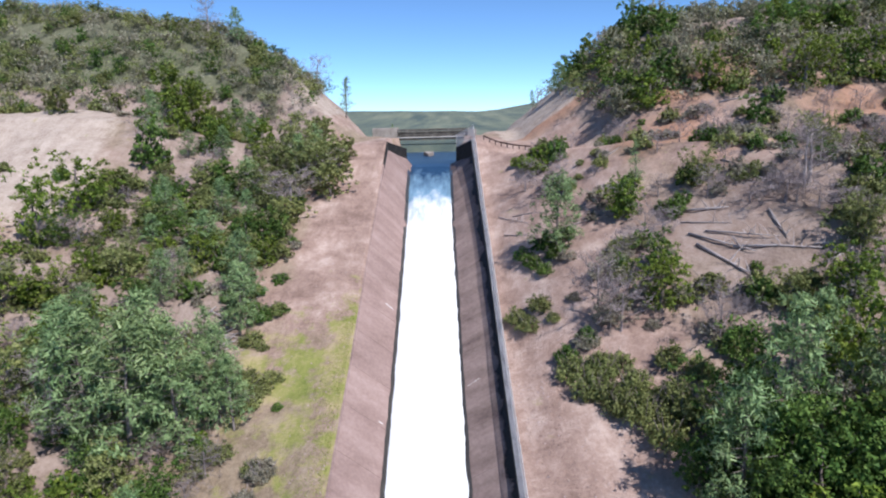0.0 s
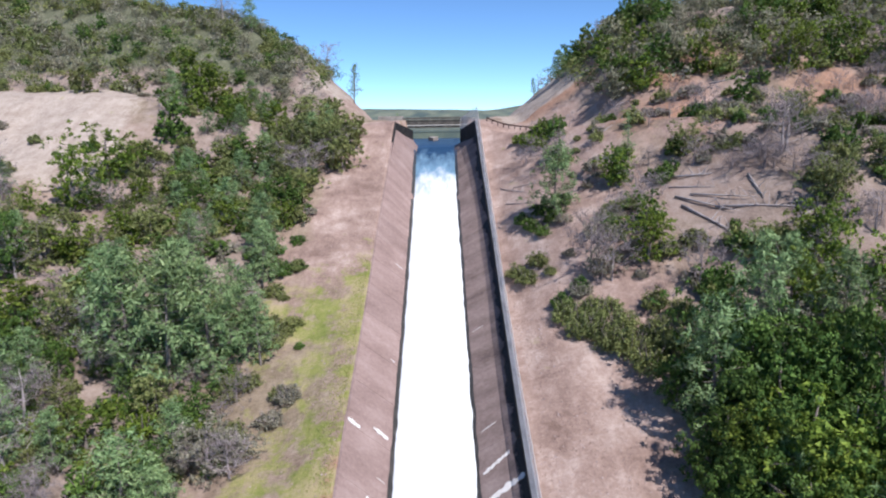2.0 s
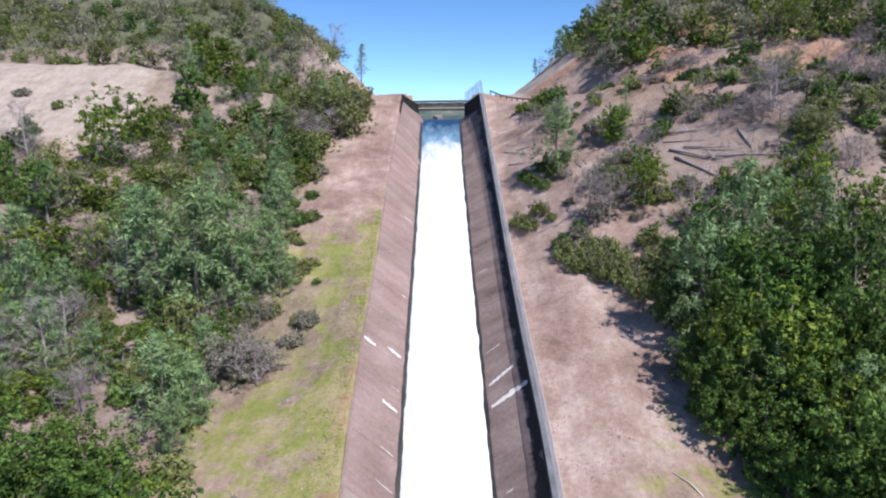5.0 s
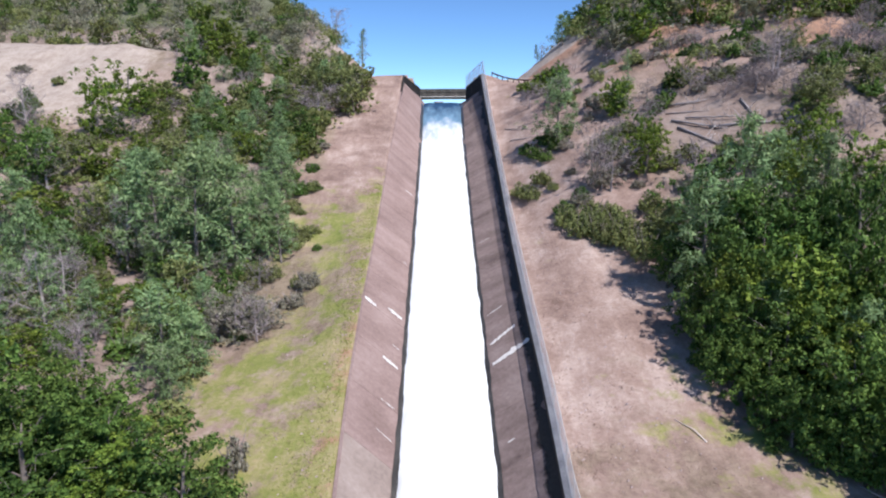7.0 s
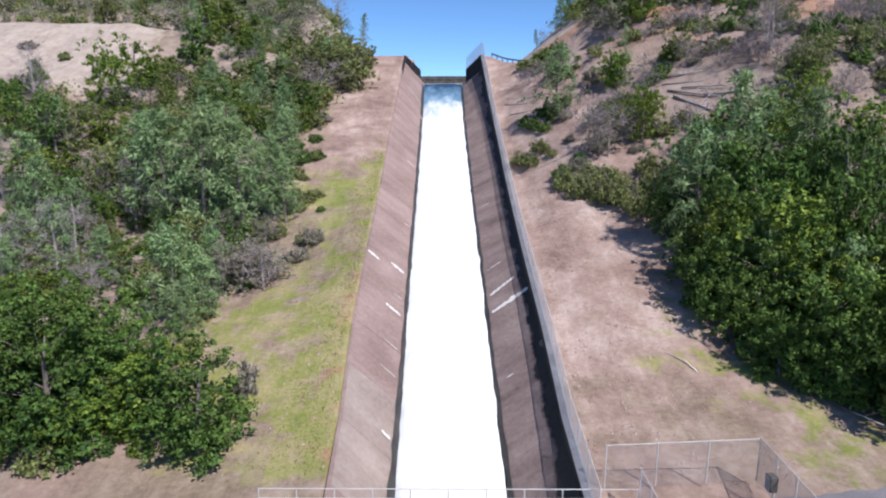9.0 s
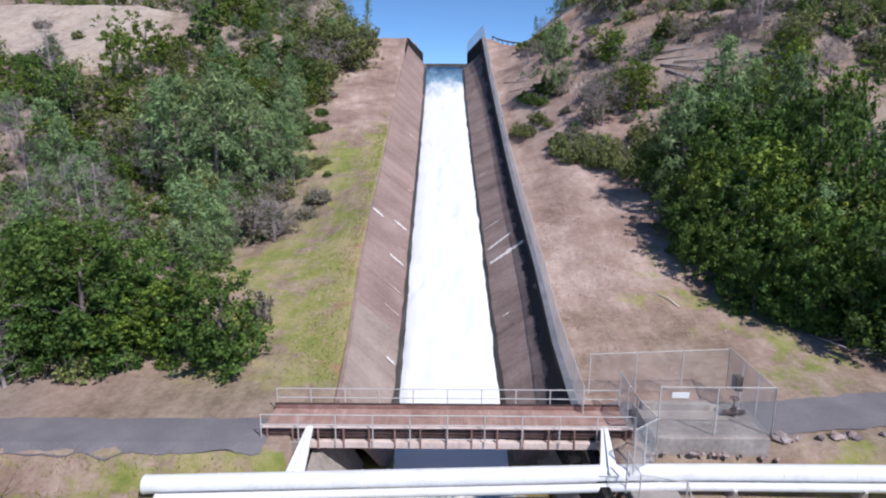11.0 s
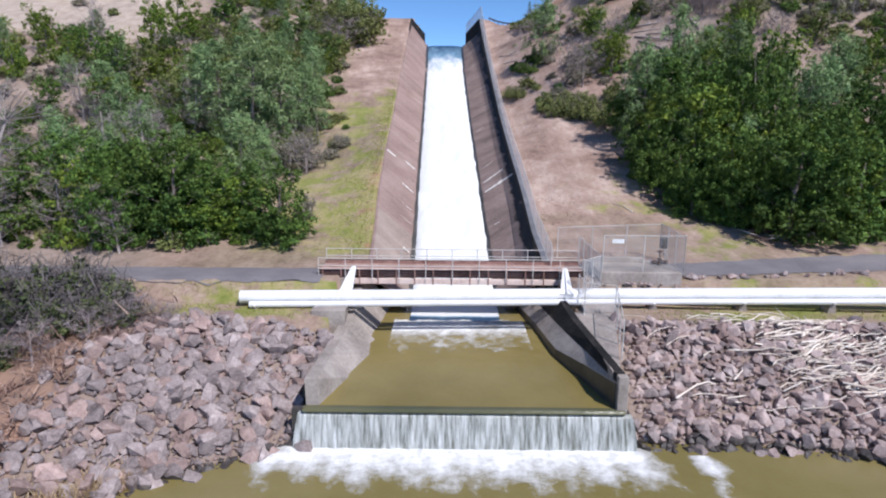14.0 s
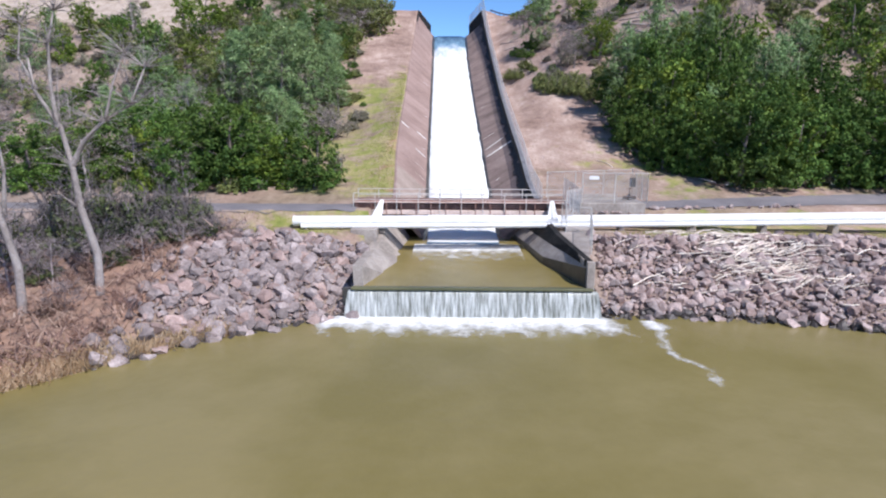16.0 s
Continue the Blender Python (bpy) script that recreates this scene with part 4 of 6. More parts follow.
solid("pipe_pier", box((2.1, 1.7, 1.9), (9.2, -2.9, -1.15), bevel=0.04), CONCRETE_PALE, "pale concrete block carrying the white pipes", "pier", "pipe piers")

# ------------------------------------------------------------ chain-link work


def fence_run(th, pts, height, spacing=2.4, rail=True, panel_foot=0.03, wire=None):
    """Posts, top rail and woven wire along a line of ground points."""
    for a, b in zip(pts, pts[1:]):
        a, b = Vector(a), Vector(b)
        n = max(1, round((b - a).length / spacing))
        for k in range(n):
            p = a.lerp(b, k / n)
            part("fence_post", rod(p, p + Vector((0, 0, height + 0.04)), 0.035), GALV, th)
        up = Vector((0, 0, height))
        if rail:
            part("top_rail", rod(a + up, b + up, 0.024, 6), GALV, th)
        foot = Vector((0, 0, panel_foot))
        part("wire_mesh", raw_mesh("wire_mesh", [a + foot, b + foot, b + up, a + up], [(0, 1, 2, 3)], wire or LINK), LINK, th, "grey woven chain-link wire")
    p = Vector(pts[-1])
    part("fence_post", rod(p, p + Vector((0, 0, height + 0.04)), 0.035), GALV, th)


chute_fence = thing("chain_link_fence", "long grey chain-link fence along the chute wall", "fence")
for fy, tall in (([2.5, 10, 18, 25, 32.6, 42, 52, 60, 70, 80], 1.75), ([80, 90], 2.0), ([90, 100, 113], 2.5)):
    fence_run(chute_fence, [(axis(y) + edge(y, 1) - 0.06, y, top_z(y) - 0.05) for y in fy], tall, 3.0, wire=LINK_DENSE)

# valve platform with its cage
platform = solid("valve_platform", box((5.3, 3.6, 0.95), (12.3, 1.15, 0.93), bevel=0.03), CONCRETE_PALE, "pale concrete platform slab inside the fenced enclosure", "platform")
cage = thing("fence_enclosure", "galvanised chain-link enclosure round the concrete platform", "fence")
fence_run(cage, [(9.85, -0.4, 1.41), (15.1, -0.4, 1.41)], 2.38, 2.6)
fence_run(cage, [(15.1, -0.4, 1.41), (15.3, 4.9, 1.36)], 2.3, 2.0, wire=LINK_SIDE)
fence_run(cage, [(15.3, 4.9, 1.36), (7.8, 4.7, 1.1)], 2.25, 2.5)
part("sign_board", box((0.78, 0.02, 0.28), (10.75, -0.46, 3.42), bevel=0.005), SIGN, cage, "small white sign board")
gate = thing("fence_gate", "narrow galvanised chain-link gate closing the footbridge", "gate")
fence_run(gate, [(9.05, 3.2, 1.0), (9.05, 0.2, 1.0)], 2.0, 1.5, wire=LINK_SIDE)
fence_run(gate, [(9.6, -1.1, 0.5), (8.3, -2.1, 0.45)], 2.1, 0.8, wire=LINK_SIDE)
fence_run(gate, [(9.05, 0.2, 0.9), (9.6, -1.1, 0.5)], 2.1, 1.3, wire=LINK_SIDE)
wall_fence = thing("chain_link_fence", "grey chain-link fence on the concrete wing wall", "fence")
fence_run(wall_fence, [(7.95, -2.4, -0.3), (8.0, -4.1, -0.35), (9.7, -4.6, -0.37), (8.5, -10.6, -0.52)], 2.0, 2.4)
solid("wing_wall_deck", prism([(7.2, -3.6, -0.35), (9.9, -3.8, -0.35), (9.9, -3.8, -1.6), (7.2, -3.6, -1.6)], [(7.7, -11.9, -0.55), (8.1, -11.9, -0.55), (8.3, -11.9, -3.6), (7.7, -11.9, -3.6)]), CONCRETE_PALE, "pale concrete walkway on top of the wing wall", "walkway", kind="structure")

# ------------------------------------------------------------ riprap, driftwood


def rock_mesh(seed, material, corners=15):
    """A broken stone: the sharp hull of a few corners."""
    r = random.Random(seed)
    bm = bmesh.new()
    for _ in range(corners):
        p = Vector((r.gauss(0, 1), r.gauss(0, 1), r.gauss(0, 1))).normalized() * r.uniform(0.42, 0.56)
        bm.verts.new((p.x * 1.25, p.y, p.z * 0.8))
    hull = bmesh.ops.convex_hull(bm, input=bm.verts)
    bmesh.ops.delete(bm, geom=[g for g in hull["geom_interior"] if isinstance(g, bmesh.types.BMVert)], context="VERTS")
    bmesh.ops.recalc_face_normals(bm, faces=bm.faces)
    return to_mesh("boulder", bm, material)


ROCKS = [rock_mesh(k, ROCK if k % 5 else ROCK_RED, 13 + k % 5) for k in range(10)]
ROCKS_RED = [rock_mesh(20 + k, ROCK_RED) for k in range(4)]
PEBBLES = [rock_mesh(60 + k, ROCK if k % 5 else ROCK_RED, 11) for k in range(6)]
PEBBLES_PINK = [rock_mesh(70 + k, ROCK_PINK if k % 3 else ROCK_RED, 11) for k in range(6)]
ROCKS_PINK = [rock_mesh(80 + k, ROCK_PINK if k % 4 else ROCK) for k in range(5)]
ROCKS_WET = [rock_mesh(40 + k, ROCK_WET) for k in range(3)]


def bank_spots(x0, x1, step):
    out = []
    x = x0
    while x < x1:
        ys = along(x, SHORE)
        y = ys - 0.6
        while y < min(ys + 13.0, -5.4 if x < 0 else -4.2):
            out.append((x + random.uniform(-0.3, 0.3) * step, y + random.uniform(-0.3, 0.3) * step, y - ys))
            y += step * 0.8
        x += step * 0.85
    return out


bank = thing("riprap_bank", "bank of loose angular riprap rocks above the river", "rocks", kind="structure")
spots = []
for x0, x1, step, scale, reds in ((-20, -6.8, 0.34, 0.52, 0.12), (9.0, 30, 0.34, 0.5, 0.25)):
    for x, y, d in bank_spots(x0, x1, step):
        if x < -16.5 and random.random() < (-16.5 - x) / 3.5 - 0.12 * max(y + 12, 0):
            continue
        if x > 0 and y > -4.7 - 0.02 * x or (0 < x < 9.6 and y > -11.2):
            continue
        s = scale * random.choice((0.45, 0.55, 0.65, 0.75, 0.9, 1.15, 1.6 if x > 0 else 1.9)) * random.uniform(0.85, 1.15)
        me = random.choice(ROCKS_WET if d < 0.05 and s < 0.75 else (PEBBLES if x < 0 else PEBBLES_PINK) if s < 0.5 else ROCKS_RED if random.random() < reds else ROCKS if x < 0 else ROCKS_PINK)
        m = pose(x, y, natural(x, y) + random.uniform(0.12, 0.42) * s, random.uniform(-50, 50), random.uniform(-50, 50), random.uniform(0, 360)) @ Matrix.Diagonal((s, s, s, 1))
        spots.append((s, me, m))
spots.sort(key=lambda q: -q[0])
rest = {}
for k, (s, me, m) in enumerate(spots):
    if k < 270:
        ob = new("boulder", me)
        ob.matrix_world = m
        ob.parent = bank
        continue
    v, f = rest.setdefault(me.materials[0].name, ([], []))
    o = len(v)
    v += [m @ q.co for q in me.vertices]
    f += [tuple(i + o for i in q.vertices) for q in me.polygons]
for name, (v, f) in rest.items():
    small = part("riprap", raw_mesh("riprap", v, f, bpy.data.materials[name]), None, bank, "smaller riprap rocks packed between the boulders")
    small["kind"] = "stuff"

for k in range(250):
    x = random.uniform(10.5, 30) if k > 190 else random.gauss(21.0, 2.2)
    d = random.uniform(1.5, 7.5) if k > 190 else random.uniform(3.0, 8.2)
    y = along(x, SHORE) + d
    n, ang = random.uniform(0.6, 2.8), random.gauss(0.05, 0.28)
    a = Vector((x - math.cos(ang) * n / 2, y - math.sin(ang) * n / 2, 0))
    b = Vector((x + math.cos(ang) * n / 2, y + math.sin(ang) * n / 2, 0))
    a.z, b.z = natural(a.x, a.y) + 0.42, natural(b.x, b.y) + 0.42
    r = random.uniform(0.015, 0.065)
    bow = Vector((random.gauss(0, 0.07), random.gauss(0, 0.12), random.gauss(0.04, 0.05))) * n
    line = [a.lerp(b, q) + bow * math.sin(math.pi * q) + Vector((random.gauss(0, 0.03), random.gauss(0, 0.03), random.gauss(0, 0.02))) * n for q in (0, 0.3, 0.55, 0.8, 1)]
    v, f = tube(line, [r, r * 0.95, r * 0.8, r * 0.6, r * 0.25], 6)
    if k % 3 == 0:
        fv, ff = tube([line[2], line[2] + Vector((random.gauss(0, 0.2), random.gauss(0, 0.2), 0.1)) * n], [r * 0.6, r * 0.2], 5)
        f += [tuple(i + len(v) for i in q) for q in ff]
        v += fv
    tagged(new("driftwood", raw_mesh("driftwood", v, f, DRIFT, True)), "bleached driftwood branch lying on the riprap", "driftwood", "driftwood branches")

for k in range(46):
    x = random.uniform(9.5, 30)
    s = random.uniform(0.35, 0.6) if x > 15.3 else random.uniform(0.22, 0.32)
    y = 0.45 + 0.1 * (x - 8.6) * smooth(8, 30, x) - random.uniform(0.0, 0.5) if x > 15.3 else -0.85
    ob = new("boulder", random.choice(ROCKS + ROCKS_RED))
    ob.matrix_world = pose(x, y, natural(x, y) + 0.1, random.uniform(-30, 30), random.uniform(-30, 30), random.uniform(0, 360)) @ Matrix.Diagonal((s, s, s, 1))
    ob.parent = bank
# loose stones on the bare slopes
sv, sf = [], []
for _ in range(900):
    y = random.uniform(5, 70)
    side = random.choice((-1, 1, 1))
    x = axis(y) + side * (edge(y, side) + 0.3 + abs(random.gauss(0, 5)))
    s = random.uniform(0.04, 0.13)
    p = Vector((x, y, terrain(x, y)))
    o = len(sv)
    sv += [p + Vector(q) * s for q in ((1, 0, 0), (-0.4, 0.9, 0), (-0.5, -0.8, 0), (0.1, 0.1, 0.8))]
    sf += [(o, o + 1, o + 3), (o + 1, o + 2, o + 3), (o + 2, o, o + 3)]
tagged(new("loose_stones", raw_mesh("loose_stones", sv, sf, ROCK_PINK)), "small pale stones scattered on the dirt slope", "stones", kind="stuff")

# ------------------------------------------------------------ plants
rng = np.random.default_rng(7)


def leaf_cloud(name, centres, radii, per, size, material, flat=0.75, gap=0.0, droop=0.0, slim=0.4, long=0.95):
    """Small leaves round many clump centres: one mesh of separate quads."""
    c = np.repeat(np.asarray(centres, float), per, 0)
    r = np.repeat(np.asarray(radii, float), per)
    n = len(c)
    d = rng.normal(size=(n, 3))
    d /= np.linalg.norm(d, axis=1)[:, None]
    k = rng.uniform(gap, 1.0, n) ** 0.6
    p = c + d * (r * k)[:, None] * [1, 1, flat]
    a = d + [0, 0, 0.45] + 0.45 * rng.normal(size=(n, 3))
    a /= np.linalg.norm(a, axis=1)[:, None]
    b = np.cross(a, rng.normal(size=(n, 3)))
    b /= np.linalg.norm(b, axis=1)[:, None]
    e = np.cross(a, b)
    s = size * rng.uniform(0.55, 1.35, n)[:, None]
    leaf = np.stack([p - b * s * slim, p + b * s * slim, p + e * s * long - [0, 0, droop]], 1).reshape(-1, 3)
    me = bpy.data.meshes.new(name)
    me.vertices.add(3 * n)
    me.vertices.foreach_set("co", leaf.ravel())
    me.loops.add(3 * n)
    me.loops.foreach_set("vertex_index", np.arange(3 * n))
    me.polygons.add(n)
    me.polygons.foreach_set("loop_start", np.arange(0, 3 * n, 3))
    me.update(calc_edges=True)
    me.materials.append(material)
    # leaves shade like the rounded clump that they belong to
    way = d * 0.55 + a * 0.7 + [0, 0, 0.12]
    way /= np.linalg.norm(way, axis=1)[:, None]
    me.normals_split_custom_set_from_vertices(np.repeat(way, 3, 0).tolist())
    return me


def limbs(height, reach, count, thick, lean=0.06, fork=0.35, twist=0.25):
    """Trunk and limbs: verts, faces and the limbs' outer points."""
    verts, faces, tips = [], [], []

    def add(points, radii, sides):
        v, f = tube(points, radii, sides)
        o = len(verts)
        verts.extend(v)
        faces.extend(tuple(i + o for i in q) for q in f)

    trunk = [Vector((lean * height * t + rng.normal() * 0.015 * height * t, rng.normal() * 0.015 * height * t, height * t)) for t in (-0.04, 0.15, 0.35, 0.55, 0.75, 0.95)]
    add(trunk, [thick * q for q in (1.25, 1.0, 0.8, 0.6, 0.4, 0.12)], 7)
    for k in range(count):
        t = fork + (0.95 - fork) * (k + rng.uniform(0, 0.8)) / count
        i = min(int(t * 5), 4)
        a = trunk[i].lerp(trunk[i + 1], t * 5 - i)
        ang = k * 2.4 + rng.uniform(-0.4, 0.4)
        out = reach * (1.08 - 0.55 * t) * rng.uniform(0.7, 1.1)
        b = a + Vector((math.cos(ang) * out, math.sin(ang) * out, out * rng.uniform(0.25, 0.75)))
        mid = a.lerp(b, 0.5) + Vector((rng.normal(), rng.normal(), rng.normal())) * out * twist * 0.4
        add([a, mid, b], [thick * 0.42 * (1.1 - t), thick * 0.27 * (1.1 - t), thick * 0.06], 4)
        tips += [b, mid, a.lerp(b, 0.75)]
        for _ in range(2):
            e = b + Vector((rng.normal(), rng.normal(), abs(rng.normal()) * 0.7)) * out * 0.38
            add([mid, mid.lerp(e, 0.5) + Vector((0, 0, 0.05 * out)), e], [thick * 0.14, thick * 0.09, thick * 0.03], 3)
            tips.append(e)
    return verts, faces, tips, trunk[-1]


def broadleaf(height, width, leaf, clumps, per, size, low=0.16):
    """Crown of uneven lobes over a forked trunk, 1 x its true size."""
    v, f, tips, top = limbs(height * 0.78, width * 0.42, 9, height * 0.028, 0.05, low + 0.12)
    cs, rs = [], []
    lobes = [(np.array([rng.normal() * width * 0.2, rng.normal() * width * 0.2, height * rng.uniform(low + 0.14, 0.84)]), width * rng.uniform(0.2, 0.34)) for _ in range(8)]
    lobes += [(np.array([math.cos(1.57 * k + 0.4) * width * 0.24, math.sin(1.57 * k + 0.4) * width * 0.24, height * rng.uniform(low + 0.05, low + 0.2)]), width * rng.uniform(0.16, 0.22)) for k in range(4)]
    for k in range(clumps):
        c, r = lobes[k % len(lobes)]
        d = rng.normal(size=3)
        d /= np.linalg.norm(d)
        p = c + d * r * rng.uniform(0.55, 1.1)
        p[2] = max(p[2], height * low * 0.5 + 0.1)
        cs.append(p)
        rs.append(width * rng.uniform(0.045, 0.095))
    cs += [np.array(t) for t in tips]
    rs += [width * 0.07] * len(tips)
    return v, f, leaf_cloud("crown", cs, rs, per, size, leaf)


def conifer(height, width, leaf, per, size, tiers=13, start_at=0.22, sparse=0.0, open_crown=False):
    v, f = tube([Vector((0.012 * height * math.sin(3 * t), 0.01 * height * t, height * t)) for t in (-0.04, 0.2, 0.4, 0.6, 0.8, 1.0)], [height * 0.016 * q for q in (1.3, 1.05, 0.85, 0.6, 0.35, 0.08)], 7)
    cs, rs = [], []
    for k in range(tiers):
        t = start_at + (0.99 - start_at) * k / (tiers - 1)
        reach = width * 0.5 * ((1 - t) / (1 - start_at)) ** (0.45 if open_crown else 0.8) * rng.uniform(0.75, 1.1) + 0.12
        n = 5 if not open_crown else 4
        for j in range(n):
            if rng.random() < sparse:
                continue
            ang = j * 2 * math.pi / n + k * 1.3 + rng.uniform(-0.3, 0.3)
            r = reach * rng.uniform(0.7, 1.15)
            a = Vector((0, 0, height * t))
            b = a + Vector((math.cos(ang) * r, math.sin(ang) * r, r * rng.uniform(0.05, 0.45)))
            lv, lf = tube([a, a.lerp(b, 0.5) + Vector((0, 0, -0.03 * r)), b], [height * 0.0042, height * 0.003, height * 0.0012], 3)
            o = len(v)
            v += lv
            f += [tuple(i + o for i in q) for q in lf]
            for s in (0.45, 0.72, 1.0):
                cs.append(np.array(a.lerp(b, s)) + rng.normal(size=3) * 0.05 * width)
                rs.append(width * (0.08 if not open_crown else 0.088) * rng.uniform(0.6, 1.35))
    return v, f, leaf_cloud("crown", cs, rs, per, size, leaf, 0.8, slim=0.2, long=1.5)


def shrub(height, width, leaf, clumps, per, size, twigs=10):
    v, f = [], []
    cs, rs = [], []
    for k in range(twigs):
        ang, out = k * 2.4, width * rng.uniform(0.15, 0.45)
        b = Vector((math.cos(ang) * out, math.sin(ang) * out, height * rng.uniform(0.5, 0.95)))
        lv, lf = tube([Vector((0, 0, -0.15)), b * 0.5 + Vector((0, 0, -0.06)), b], [0.05, 0.035, 0.012], 4)
        o = len(v)
        v += lv
        f += [tuple(i + o for i in q) for q in lf]
    for k in range(clumps):
        ang, up, k2 = rng.uniform(0, 6.28), rng.uniform(0.02, 1.0), rng.uniform(0.6, 1.0) * (0.82 + 0.18 * math.sin(3 * k))
        out = math.sqrt(1 - up * up) * width * 0.46 * k2
        cs.append((math.cos(ang) * out, math.sin(ang) * out, height * (0.08 + 0.8 * up * k2)))
        rs.append(width * rng.uniform(0.07, 0.13))
    return v, f, leaf_cloud("foliage", cs, rs, per, size, leaf, 0.8)


def bare_plant(height, width, count, thick, twigs=5):
    """A leafless tree or shrub: trunk with limbs, and a second mesh of fine twigs."""
    v, f, tips, _ = limbs(height * 0.9, width * 0.5, count, thick, 0.04, 0.15, 0.5)
    tv, tf = [], []
    for t in tips:
        for _ in range(twigs):
            e = t + Vector((rng.normal() * 0.6, rng.normal() * 0.6, rng.uniform(-0.1, 1.0))) * width * 0.16
            w = Vector((rng.normal(), rng.normal(), 0.3)).normalized() * max(thick * 0.14, 0.016)
            o = len(tv)
            tv += [t - w, t + w, e]
            tf.append((o, o + 1, o + 2))
            for _ in range(2):
                g = t.lerp(e, rng.uniform(0.3, 0.8))
                h = g + Vector((rng.normal(), rng.normal(), rng.uniform(-0.2, 1.0))) * width * 0.08
                o = len(tv)
                tv += [g - w * 0.5, g + w * 0.5, h]
                tf.append((o, o + 1, o + 2))
    return v, f, raw_mesh("twigs", tv, tf, TWIG)


def plant_kind(name, label, category, group, made, wood, crown_name):
    v, f, crown = made
    th = thing(name, label, category, group)
    if category == "tree":
        part("trunk", raw_mesh("trunk", v[:42], f[:36], wood, True), wood, th)
        v, f = v[42:], [tuple(i - 42 for i in q) for q in f[36:]]
    made_part = part("limbwork", raw_mesh("limbwork", v, f, wood, True), wood, th)
    made_part["kind"] = "stuff"
    made_part = part(crown_name, crown, None, th)
    if crown_name in ("twig_crown", "foliage"):
        made_part["kind"] = "stuff"
    th.location = (0, -400, -60)
    return th


def kinds_of(number, name, label, category, group, make, wood, crown_name):
    return [plant_kind(name, label, category, group, make(), wood, crown_name) for _ in range(number)]


